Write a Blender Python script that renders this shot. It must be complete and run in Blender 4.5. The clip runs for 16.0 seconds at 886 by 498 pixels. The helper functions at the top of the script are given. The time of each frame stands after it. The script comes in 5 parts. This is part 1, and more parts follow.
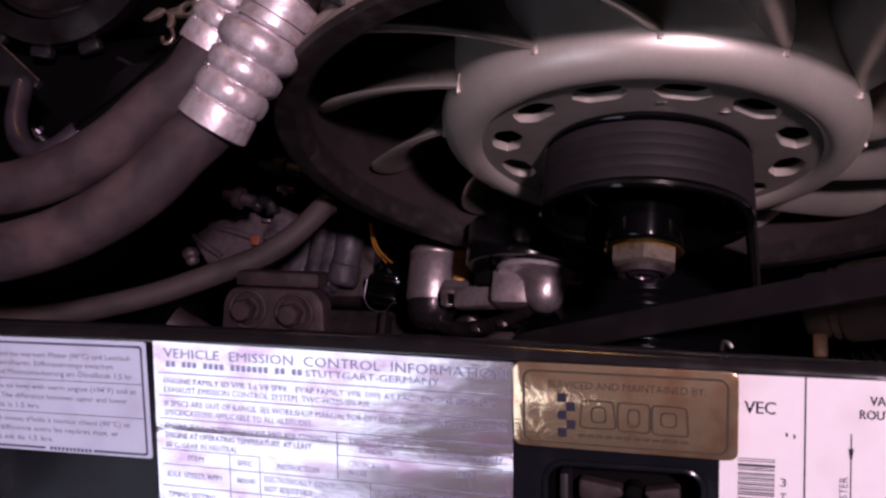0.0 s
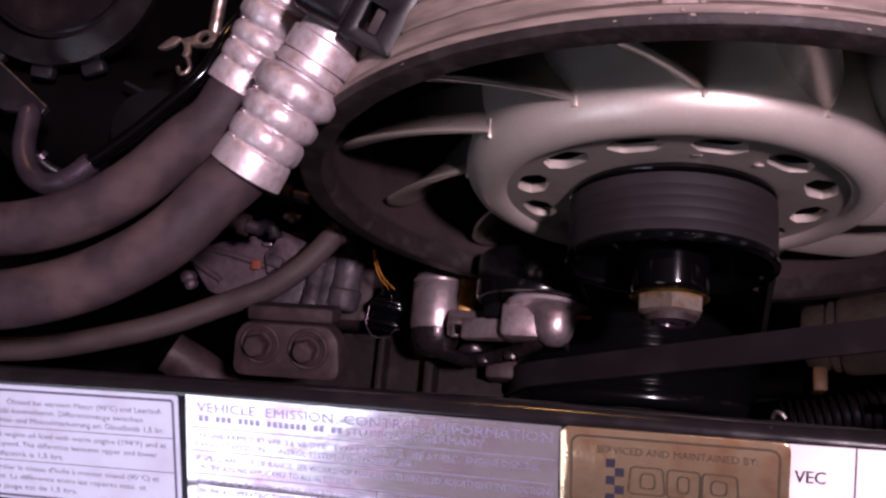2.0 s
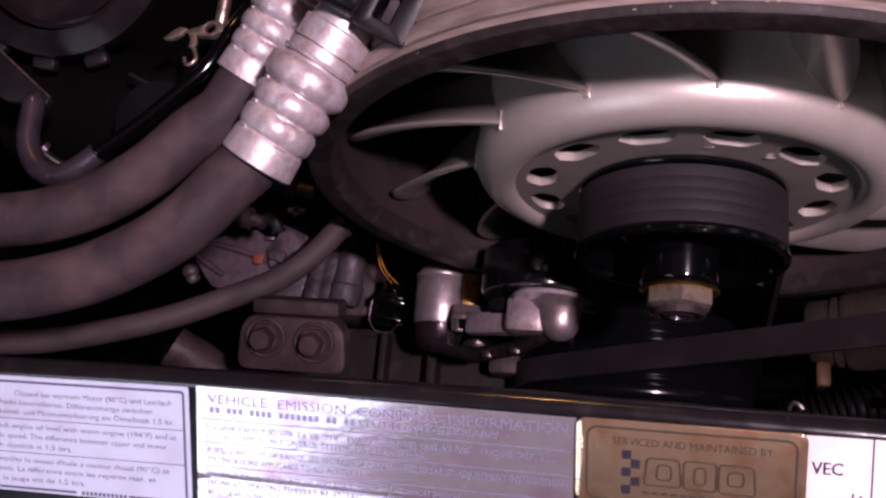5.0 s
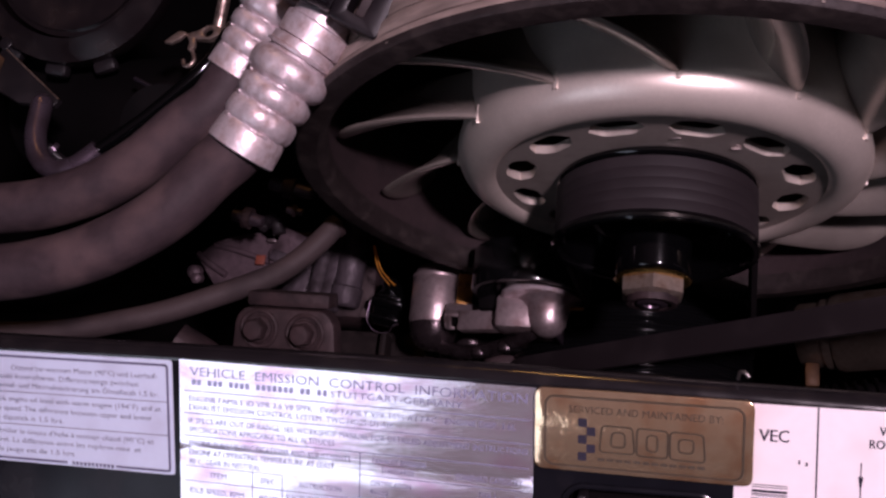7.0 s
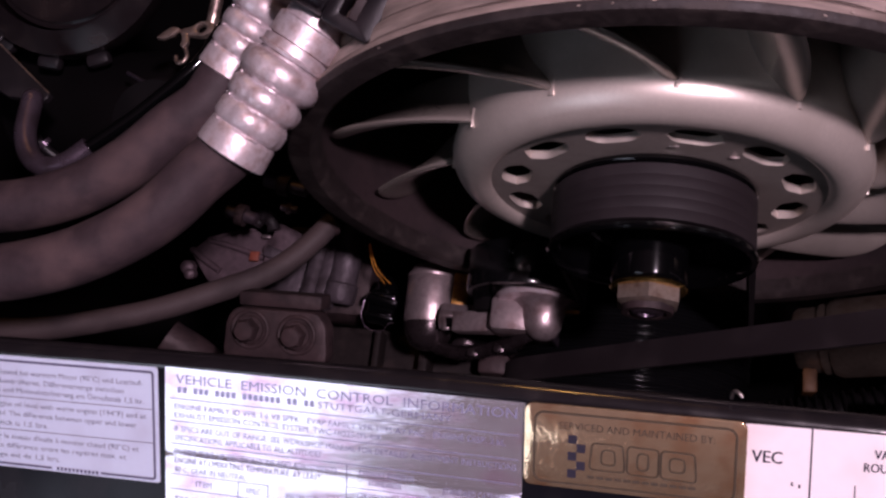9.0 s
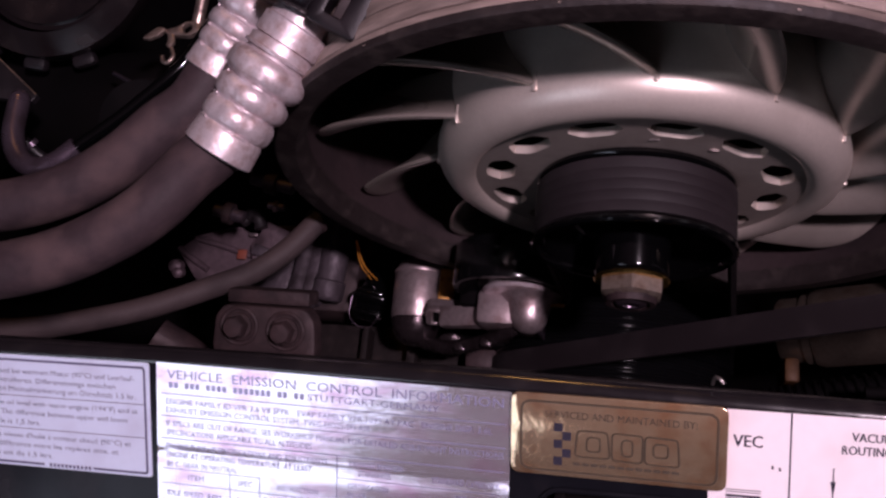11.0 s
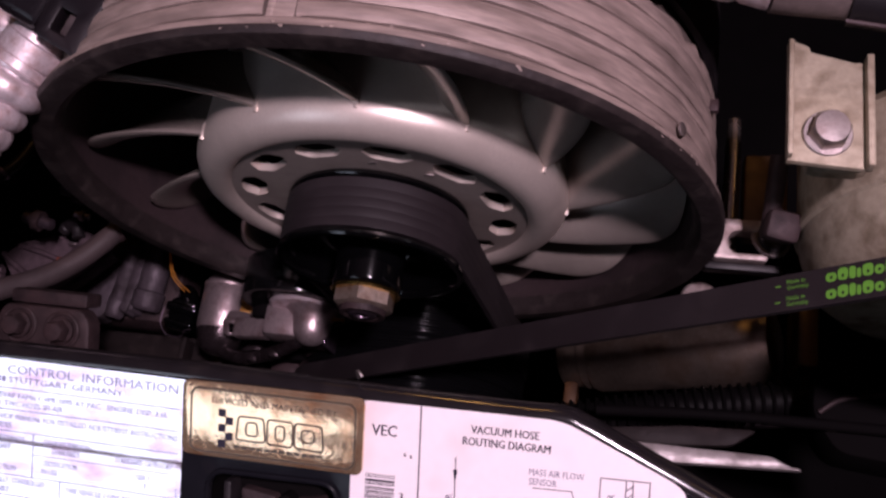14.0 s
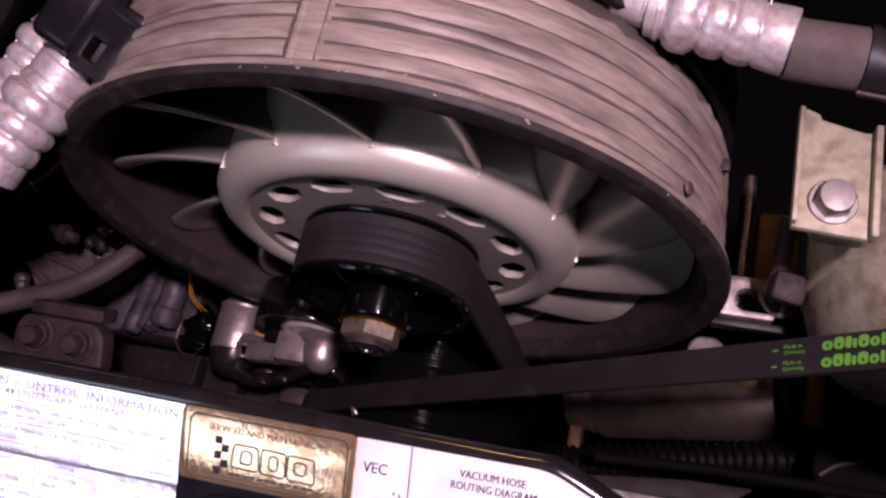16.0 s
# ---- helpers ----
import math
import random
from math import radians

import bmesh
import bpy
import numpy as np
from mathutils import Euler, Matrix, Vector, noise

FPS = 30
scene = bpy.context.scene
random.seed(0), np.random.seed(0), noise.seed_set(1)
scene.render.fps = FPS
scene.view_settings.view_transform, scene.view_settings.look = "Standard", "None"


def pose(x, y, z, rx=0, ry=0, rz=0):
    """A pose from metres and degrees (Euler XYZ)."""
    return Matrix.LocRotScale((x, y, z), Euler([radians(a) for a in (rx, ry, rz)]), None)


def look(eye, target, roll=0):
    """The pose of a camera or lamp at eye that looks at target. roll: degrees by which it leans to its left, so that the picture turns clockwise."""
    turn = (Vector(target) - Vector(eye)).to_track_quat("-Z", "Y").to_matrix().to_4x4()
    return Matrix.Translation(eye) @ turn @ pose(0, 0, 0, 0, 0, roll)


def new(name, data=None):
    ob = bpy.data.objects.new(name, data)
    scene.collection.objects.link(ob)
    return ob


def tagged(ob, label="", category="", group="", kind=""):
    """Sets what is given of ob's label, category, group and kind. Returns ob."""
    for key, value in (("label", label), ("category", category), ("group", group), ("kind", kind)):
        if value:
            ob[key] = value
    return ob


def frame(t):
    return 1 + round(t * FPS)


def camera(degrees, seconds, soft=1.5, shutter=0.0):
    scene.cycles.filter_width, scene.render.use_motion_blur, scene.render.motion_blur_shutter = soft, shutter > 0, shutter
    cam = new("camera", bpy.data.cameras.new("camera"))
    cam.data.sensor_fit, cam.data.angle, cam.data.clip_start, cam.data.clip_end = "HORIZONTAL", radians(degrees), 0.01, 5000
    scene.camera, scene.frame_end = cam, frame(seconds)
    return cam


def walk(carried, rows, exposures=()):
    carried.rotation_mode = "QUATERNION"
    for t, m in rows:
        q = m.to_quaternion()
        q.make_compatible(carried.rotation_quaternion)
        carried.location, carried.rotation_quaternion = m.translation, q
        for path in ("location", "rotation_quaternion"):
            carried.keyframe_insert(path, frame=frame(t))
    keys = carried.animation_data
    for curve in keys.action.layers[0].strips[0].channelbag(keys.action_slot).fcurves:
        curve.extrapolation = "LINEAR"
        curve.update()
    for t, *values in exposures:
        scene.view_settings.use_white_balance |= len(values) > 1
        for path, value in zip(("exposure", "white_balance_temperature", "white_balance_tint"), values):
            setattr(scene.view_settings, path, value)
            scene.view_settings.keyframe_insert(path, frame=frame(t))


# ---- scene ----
cam = camera(48.1, 16.0, soft=2.5, shutter=0.5)
PATH = [
    (0, (0.017, -0.141, 0.333), (-0.475, 0.441, -1.516), -37.1),
    (0.5, (0.006, -0.132, 0.334), (-0.445, 0.425, -1.534), -35.2),
    (1, (-0.003, -0.127, 0.331), (-0.421, 0.431, -1.544), -33.3),
    (1.5, (-0.006, -0.127, 0.333), (-0.409, 0.439, -1.542), -31.9),
    (2, (-0.009, -0.124, 0.341), (-0.407, 0.444, -1.535), -31.4),
    (2.5, (-0.017, -0.132, 0.339), (-0.409, 0.435, -1.539), -30.3),
    (3, (-0.02, -0.133, 0.34), (-0.388, 0.445, -1.539), -28.3),
    (3.5, (-0.025, -0.13, 0.337), (-0.377, 0.442, -1.547), -26.9),
    (4, (-0.021, -0.126, 0.337), (-0.381, 0.441, -1.547), -28.3),
    (6.5, (-0.004, -0.133, 0.345), (-0.418, 0.459, -1.521), -31.4),
    (7, (0.005, -0.143, 0.345), (-0.437, 0.481, -1.503), -31.3),
    (7.5, (0.007, -0.148, 0.346), (-0.46, 0.488, -1.492), -31.3),
    (8, (0.004, -0.144, 0.342), (-0.454, 0.48, -1.502), -31.4),
    (8.5, (0.006, -0.134, 0.342), (-0.444, 0.461, -1.513), -32.1),
    (11, (0.008, -0.137, 0.346), (-0.411, 0.457, -1.517), -31.1),
    (11.5, (0.037, -0.144, 0.359), (-0.378, 0.473, -1.498), -26.9),
    (12, (0.061, -0.156, 0.359), (-0.366, 0.487, -1.487), -26.3),
    (12.5, (0.07, -0.156, 0.354), (-0.288, 0.483, -1.507), -23.0),
    (13, (0.073, -0.149, 0.344), (-0.278, 0.478, -1.522), -23.3),
    (13.5, (0.092, -0.146, 0.355), (-0.265, 0.483, -1.509), -23.4),
    (14, (0.098, -0.146, 0.355), (-0.267, 0.533, -1.49), -22.1),
    (14.5, (0.101, -0.148, 0.36), (-0.279, 0.558, -1.472), -21.8),
    (15, (0.107, -0.147, 0.362), (-0.294, 0.583, -1.456), -20.8),
    (15.5, (0.106, -0.144, 0.361), (-0.316, 0.592, -1.45), -20.4),
    (16, (0.107, -0.141, 0.361), (-0.326, 0.573, -1.457), -21.3),
]
EXPOSURES = [(0, -0.26), (0.5, -0.20), (1.2, 0.08), (2.0, 0.30), (2.5, 0.22), (3.5, 0.26), (4.2, 0.30), (6.5, 0.06), (7.5, -0.18), (8.7, -0.06), (11, -0.12), (11.5, -0.32), (12.2, -0.64), (13, -0.60), (14, -0.08), (15, 0.18), (16, 0.25)]
walk(cam, [(t, look(eye, target, roll)) for t, eye, target, roll in PATH], exposures=EXPOSURES)

# ---------------------------------------------------------------- light
world = bpy.data.worlds.new("world")
scene.world = world
world.use_nodes = True
world.node_tree.nodes["Background"].inputs[0].default_value = (1.0, 0.75, 0.90, 1)
world.node_tree.nodes["Background"].inputs[1].default_value = 0.005

key = bpy.data.lights.new("workshop_lamp", "POINT")
key.energy, key.color, key.shadow_soft_size = 34, (1.0, 0.765, 0.925), 0.028
key_ob = new("workshop_lamp", key)
key_ob.location = (0.285, -0.158, 0.80)
panel_light = bpy.data.lights.new("panel_light", "AREA")
panel_light.shape, panel_light.size, panel_light.size_y, panel_light.energy, panel_light.color = "RECTANGLE", 1.00, 0.50, 4.0, (0.74, 0.79, 1.0)
panel_ob = new("panel_light", panel_light)
panel_ob.matrix_world = Matrix.Translation((-0.848, -0.964, 1.0)) @ Matrix.Rotation(radians(42), 4, "Z")
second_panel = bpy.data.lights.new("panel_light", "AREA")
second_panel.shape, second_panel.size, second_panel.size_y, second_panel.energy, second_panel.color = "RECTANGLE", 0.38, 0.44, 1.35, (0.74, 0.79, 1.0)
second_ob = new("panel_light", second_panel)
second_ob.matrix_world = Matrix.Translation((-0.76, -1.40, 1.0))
# Added fill lamp, no real fixture: brightens the ceiling mirrored in the foil.
ceiling_fill = bpy.data.lights.new("ceiling_fill_lamp", "AREA")
ceiling_fill.shape, ceiling_fill.size, ceiling_fill.size_y, ceiling_fill.energy, ceiling_fill.color = "RECTANGLE", 1.00, 0.50, 2.2, (1.0, 0.76, 0.92)
ceiling_fill_ob = new("ceiling_fill_lamp", ceiling_fill)
ceiling_fill_ob.matrix_world = Matrix.Translation((-0.848, -0.964, 1.05)) @ Matrix.Rotation(radians(42), 4, "Z") @ Matrix.Rotation(radians(180), 4, "X")
warm = bpy.data.lights.new("bulb", "POINT")
warm.energy, warm.color, warm.shadow_soft_size = 1.5, (1.0, 0.55, 0.2), 0.05
warm_ob = new("bulb", warm)
warm_ob.location = (1.5, 0.9, 1.9)
far_bulb = bpy.data.lights.new("bulb", "POINT")
far_bulb.energy, far_bulb.color, far_bulb.shadow_soft_size = 4.5, (1.0, 0.50, 0.16), 0.04
far_bulb_ob = new("bulb", far_bulb)
far_bulb_ob.location = (-0.17, 1.10, 1.10)


# ---------------------------------------------------------------- materials
def material(name, color, rough=0.5, metal=0.0, grain=0.0, scale=200.0, bump=0.0, bump_scale=600.0,
             stain=None, stain_scale=40.0, stain_amount=0.5, rough_var=0.0, coat=0.0, stretch=(1, 1, 1), spec=0.5, wrap=0.0):
    """A surface with fine grain, broad stains and relief, in object space; wrap: laid round the y axis at that radius."""
    m = bpy.data.materials.new(name)
    m.use_nodes = True
    nt = m.node_tree
    bsdf = nt.nodes["Principled BSDF"]
    bsdf.inputs["Roughness"].default_value = rough
    bsdf.inputs["Metallic"].default_value = metal
    bsdf.inputs["Specular IOR Level"].default_value = spec
    bsdf.inputs["Coat Weight"].default_value = coat
    bsdf.inputs["Coat Roughness"].default_value = 0.1
    tc = nt.nodes.new("ShaderNodeTexCoord")
    mp = nt.nodes.new("ShaderNodeMapping")
    mp.inputs["Scale"].default_value = stretch
    if wrap:
        sep, turn, arc, flat = (nt.nodes.new("ShaderNode" + k) for k in ("SeparateXYZ", "Math", "Math", "CombineXYZ"))
        turn.operation, arc.operation = "ARCTAN2", "MULTIPLY"
        arc.inputs[1].default_value = wrap
        nt.links.new(tc.outputs["Object"], sep.inputs[0])
        nt.links.new(sep.outputs["X"], turn.inputs[0])
        nt.links.new(sep.outputs["Z"], turn.inputs[1])
        nt.links.new(turn.outputs[0], arc.inputs[0])
        nt.links.new(arc.outputs[0], flat.inputs["X"])
        nt.links.new(sep.outputs["Y"], flat.inputs["Y"])
        nt.links.new(flat.outputs[0], mp.inputs["Vector"])
    else:
        nt.links.new(tc.outputs["Object"], mp.inputs["Vector"])

    def noise_node(sc, detail=4.0):
        n = nt.nodes.new("ShaderNodeTexNoise")
        n.inputs["Scale"].default_value = sc
        n.inputs["Detail"].default_value = detail
        nt.links.new(mp.outputs["Vector"], n.inputs["Vector"])
        return n

    base = nt.nodes.new("ShaderNodeMix")
    base.data_type = "RGBA"
    c = list(color) + [1]
    lo = [max(0, v * (1 - grain)) for v in color] + [1]
    hi = [min(1, v * (1 + grain)) for v in color] + [1]
    base.inputs["A"].default_value, base.inputs["B"].default_value = lo, hi
    g = noise_node(scale)
    nt.links.new(g.outputs["Fac"], base.inputs["Factor"])
    out = base.outputs["Result"]
    broad = noise_node(stain_scale, 6.0)
    if stain:
        ramp = nt.nodes.new("ShaderNodeValToRGB")
        ramp.color_ramp.elements[0].position = 0.62 - 0.3 * stain_amount
        ramp.color_ramp.elements[1].position = 0.80 - 0.2 * stain_amount
        nt.links.new(broad.outputs["Fac"], ramp.inputs["Fac"])
        mix = nt.nodes.new("ShaderNodeMix")
        mix.data_type = "RGBA"
        nt.links.new(ramp.outputs["Color"], mix.inputs["Factor"])
        nt.links.new(out, mix.inputs["A"])
        mix.inputs["B"].default_value = list(stain) + [1]
        out = mix.outputs["Result"]
    nt.links.new(out, bsdf.inputs["Base Color"])
    if rough_var:
        mr = nt.nodes.new("ShaderNodeMapRange")
        mr.inputs["From Min"].default_value, mr.inputs["From Max"].default_value = 0.3, 0.7
        mr.inputs["To Min"].default_value, mr.inputs["To Max"].default_value = max(0.03, rough - rough_var), min(1, rough + rough_var)
        nt.links.new(broad.outputs["Fac"], mr.inputs["Value"])
        nt.links.new(mr.outputs["Result"], bsdf.inputs["Roughness"])
    if bump:
        bn = nt.nodes.new("ShaderNodeBump")
        bn.inputs["Strength"].default_value = 1.0
        bn.inputs["Distance"].default_value = bump
        b = noise_node(bump_scale)
        nt.links.new(b.outputs["Fac"], bn.inputs["Height"])
        nt.links.new(bn.outputs["Normal"], bsdf.inputs["Normal"])
    return m


BLACK_PAINT = material("black_paint", (0.007, 0.007, 0.0095), 0.20, 0, 0.3, 150, 0.00002, 300, (0.015, 0.0135, 0.016), 60, 0.3, 0.08, spec=0.17)
FOIL = material("foil", (0.80, 0.76, 0.825), 0.14, 0.80, 0.06, 300, 0.000065, 180, (0.64, 0.45, 0.57), 70, 0.50, 0.05, stretch=(0.7, 1.6, 1))
WHITE_LABEL = material("white_label", (0.84, 0.765, 0.80), 0.42, 0, 0.03, 400, 0.00001, 500, (0.76, 0.675, 0.70), 50, 0.3, 0.08)
OIL_LABEL = material("oil_label", (0.555, 0.605, 0.75), 0.36, 0, 0.04, 400, 0.00002, 300, (0.49, 0.515, 0.645), 60, 0.3, 0.08, coat=0.35)
BRASS = material("brass_foil", (0.92, 0.66, 0.42), 0.13, 0.86, 0.14, 500, 0.00011, 420, (0.66, 0.37, 0.20), 110, 0.48, 0.05)
FOIL_INK = material("foil_ink", (0.30, 0.285, 0.43), 0.30, 0.4, 0.2, 500)
INK = material("ink", (0.022, 0.019, 0.034), 0.6, 0, 0.2, 500, spec=0.25)
INK_GREY = material("ink_grey", (0.10, 0.09, 0.16), 0.4, 0, 0.2, 500)
BROWN_INK = material("brown_ink", (0.06, 0.045, 0.03), 0.4, 0, 0.2, 500)
FAN_CAST = material("fan_alloy", (0.64, 0.56, 0.50), 0.38, 0.55, 0.10, 900, 0.000012, 2500, (0.54, 0.47, 0.415), 45, 0.4, 0.05)
# Darker copy of the fan alloy: the front face's shade is in its colour.
HUB_SHADE = material("shaded_hub_face", (0.40, 0.345, 0.31), 0.46, 0.6, 0.12, 900, 0.00002, 1800, (0.31, 0.265, 0.235), 60, 0.5, 0.06)
# Blades: a darker, glossier tone of the hub's casting.
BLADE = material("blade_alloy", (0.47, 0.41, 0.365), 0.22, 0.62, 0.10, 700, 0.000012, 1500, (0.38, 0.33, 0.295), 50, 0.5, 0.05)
HOUSING = material("oxidised_casting", (0.285, 0.222, 0.196), 0.62, 0.15, 0.5, 420, 0.00020, 620, (0.125, 0.094, 0.081), 85, 0.60, 0.12, stretch=(0.30, 1.7, 1), wrap=0.128)
# Flange front: far darker than the rim, with paler mottling.
FLANGE_FACE = material("dark_flange", (0.0205, 0.0150, 0.0150), 0.55, 0.1, 0.5, 420, 0.00022, 520, (0.040, 0.030, 0.028), 140, 0.32, 0.1, spec=0.3)
# Channel liner, back plate and hub backing: far darker than the outer casting.
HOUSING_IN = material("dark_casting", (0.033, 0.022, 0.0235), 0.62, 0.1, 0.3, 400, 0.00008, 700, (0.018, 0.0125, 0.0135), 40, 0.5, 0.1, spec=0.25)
RUBBER_BELT = material("belt_rubber", (0.0115, 0.0076, 0.0092), 0.7, 0, 0.25, 900, 0.00003, 1800, (0.020, 0.014, 0.016), 50, 0.35, 0.08, spec=0.3)
HOSE_RUBBER = material("hose_rubber", (0.036, 0.0230, 0.0265), 0.72, 0, 0.45, 260, 0.00014, 800, (0.074, 0.047, 0.048), 60, 0.5, 0.1, spec=0.28)
GREY_HOSE = material("grey_hose", (0.052, 0.038, 0.039), 0.65, 0, 0.2, 900, 0.00006, 900, (0.030, 0.0215, 0.0225), 60, 0.5, 0.1, spec=0.28)
ALU = material("crimped_aluminium", (0.67, 0.58, 0.605), 0.43, 0.58, 0.20, 900, 0.00013, 600, (0.43, 0.315, 0.305), 260, 0.50, 0.10)
STEEL = material("dull_steel", (0.42, 0.37, 0.36), 0.40, 0.9, 0.14, 800, 0.00007, 900, (0.22, 0.17, 0.16), 110, 0.45, 0.12)
CAST_GREY = material("cast_aluminium", (0.34, 0.28, 0.295), 0.33, 0.85, 0.2, 600, 0.00016, 500, (0.17, 0.125, 0.13), 90, 0.45, 0.12)
TENSIONER_ALU = material("tensioner_alloy", (0.47, 0.385, 0.395), 0.40, 0.80, 0.26, 600, 0.00016, 380, (0.21, 0.15, 0.15), 130, 0.52, 0.12)
CASE_GRIME = material("case_grime", (0.014, 0.010, 0.010), 0.7, 0.1, 0.45, 260, 0.0003, 360, (0.032, 0.023, 0.022), 90, 0.28, 0.12, spec=0.2)
BOSS_ALLOY = material("boss_alloy", (0.070, 0.056, 0.066), 0.55, 0.25, 0.45, 300, 0.0008, 240, (0.024, 0.0175, 0.020), 90, 0.55, 0.12, spec=0.3)
PITTED = material("pitted_zinc", (0.36, 0.30, 0.285), 0.55, 0.6, 0.3, 350, 0.0003, 450, (0.16, 0.115, 0.105), 130, 0.55, 0.1)
WORN_CHANNEL = material("worn_channel", (0.27, 0.24, 0.235), 0.45, 0.3, 0.35, 350, 0.0002, 450, (0.11, 0.09, 0.086), 110, 0.5, 0.1)
CONNECTOR = material("connector_plastic", (0.0075, 0.006, 0.0075), 0.34, 0, 0.25, 500, 0.00003, 1200, (0.015, 0.011, 0.013), 60, 0.4, 0.1, spec=0.2)
# Grooves are coloured much darker than the ribs, with paler streaks.
HOUSING_GROOVE = material("groove_casting", (0.075, 0.056, 0.049), 0.7, 0.1, 0.4, 600, 0.0002, 700, (0.16, 0.12, 0.105), 90, 0.35, 0.1, stretch=(0.2, 1.4, 1), wrap=0.127)
EDGE_PAINT = material("edge_paint", (0.010, 0.0085, 0.0098), 0.16, 0, 0.3, 200, 0.00003, 400, (0.018, 0.015, 0.0155), 90, 0.3, 0.05, spec=0.75)
SOFT_ENAMEL = material("soft_enamel", (0.003, 0.003, 0.0035), 0.15, 0, 0.2, 300, 0.00001, 900)
ROD_STEEL = material("polished_rod", (0.50, 0.43, 0.40), 0.24, 0.95, 0.12, 700, 0.00004, 900, (0.26, 0.20, 0.17), 150, 0.45, 0.08)
CHIP = material("bare_chip", (0.46, 0.38, 0.34), 0.4, 0.6, 0.2, 900)
# Kept near black so the colour carries the shade over the corrugated hose.
LOOM = material("loom_plastic", (0.0028, 0.0024, 0.0027), 0.55, 0, 0.3, 500, 0.00003, 900, (0.0055, 0.0045, 0.005), 60, 0.4, 0.1, spec=0.06)
HOSE_GREY = material("sun_greyed_hose", (0.095, 0.072, 0.068), 0.7, 0, 0.3, 500, 0.00008, 900, (0.068, 0.050, 0.047), 90, 0.5, 0.1, spec=0.3)
PALE_CAST = material("pale_casting", (0.37, 0.315, 0.235), 0.58, 0.3, 0.30, 420, 0.00018, 500, (0.19, 0.150, 0.102), 110, 0.55, 0.12)
DARK_CAST = material("dirty_casting", (0.040, 0.025, 0.0265), 0.6, 0.2, 0.4, 450, 0.00028, 420, (0.017, 0.0105, 0.0118), 90, 0.55, 0.12, spec=0.3)
BLACK_GLOSS = material("black_enamel", (0.0015, 0.0015, 0.0018), 0.09, 0, 0.2, 300, 0.00001, 900)
BLACK_PLASTIC = material("black_plastic", (0.009, 0.0075, 0.009), 0.45, 0, 0.25, 500, 0.00002, 1200, (0.018, 0.014, 0.016), 60, 0.4, 0.1, spec=0.3)
BRASS_NUT = material("plated_nut", (0.37, 0.30, 0.25), 0.42, 0.8, 0.25, 700, 0.0001, 900, (0.18, 0.125, 0.095), 230, 0.5, 0.1)
GOLD = material("yellow_zinc", (0.85, 0.56, 0.17), 0.26, 1.0, 0.1, 600)
AMBER = material("amber_varnish", (0.36, 0.175, 0.032), 0.45, 0.3, 0.2, 500, 0.00003, 900, (0.13, 0.06, 0.015), 200, 0.5, 0.1, spec=0.3)
ORANGE_BRACKET = material("brown_bracket", (0.10, 0.053, 0.027), 0.5, 0.3, 0.3, 300, 0.0001, 500, (0.045, 0.026, 0.015), 90, 0.5, 0.1)
ORANGE_WIRE = material("orange_wire", (0.5, 0.21, 0.03), 0.4, 0, 0.1, 500)
ORANGE_TAG = material("orange_tag", (0.17, 0.042, 0.024), 0.6, 0, 0.3, 300)
GREEN_INK = material("green_ink", (0.10, 0.27, 0.03), 0.5, 0, 0.15, 900)
DARK_STEEL = material("dark_steel", (0.150, 0.115, 0.150), 0.30, 0.8, 0.15, 700, 0.00005, 700, (0.07, 0.05, 0.06), 80, 0.45, 0.1)
OILY_CAN = material("oily_aluminium", (0.40, 0.32, 0.265), 0.40, 0.95, 0.25, 500, 0.0001, 500, (0.16, 0.10, 0.065), 55, 0.45, 0.1)
VIOLET_CASTING = material("violet_casting", (0.017, 0.0135, 0.019), 0.45, 0.2, 0.35, 400, 0.0002, 500, (0.008, 0.006, 0.008), 80, 0.5, 0.12, spec=0.3)
CEILING_PAINT = material("ceiling_paint", (0.16, 0.135, 0.145), 0.8, 0, 0.05, 20, 0.001, 60, (0.13, 0.11, 0.118), 1.5, 0.4)
# Dark glossy metal for the tensioner's lower cap, rib and mount bolt.
CAP_GLOSS = material("dark_gloss_casting", (0.055, 0.042, 0.046), 0.26, 0.75, 0.3, 500, 0.00022, 420, (0.02, 0.014, 0.015), 120, 0.5, 0.12)
COVER_CAST = material("cover_casting", (0.100, 0.071, 0.082), 0.5, 0.30, 0.40, 400, 0.00035, 420, (0.042, 0.028, 0.033), 90, 0.5, 0.12, spec=0.35)
VIOLET_STUD = material("grimy_stud", (0.085, 0.065, 0.080), 0.42, 0.6, 0.3, 500, 0.0001, 500, (0.03, 0.02, 0.025), 120, 0.5, 0.1)
INTAKE_GLOSS = material("intake_plastic", (0.008, 0.006, 0.0068), 0.20, 0, 0.3, 300, 0.00004, 500, (0.018, 0.0125, 0.012), 60, 0.4, 0.1, spec=0.5)
RUST_STAY = material("rusty_stay", (0.060, 0.028, 0.011), 0.6, 0.1, 0.3, 400, 0.0001, 500, (0.03, 0.014, 0.007), 120, 0.5, 0.1, spec=0.2)
# Near-black without sheen: bay walls, latch recess, ducting, socket hole, tensioner feet.
NEAR_BLACK = material("near_black", (0.0025, 0.002, 0.0023), 0.8, 0, 0.3, 80, 0.0001, 200, (0.004, 0.0033, 0.0035), 12, 0.4, 0.12, spec=0.05)
GARAGE_WALL = material("garage_wall", (0.09, 0.075, 0.08), 0.8, 0, 0.06, 20, 0.001, 60, (0.07, 0.06, 0.062), 1.2, 0.4)
CONCRETE = material("concrete", (0.18, 0.17, 0.17), 0.8, 0, 0.12, 30, 0.001, 60, (0.22, 0.21, 0.2), 1.5, 0.4)


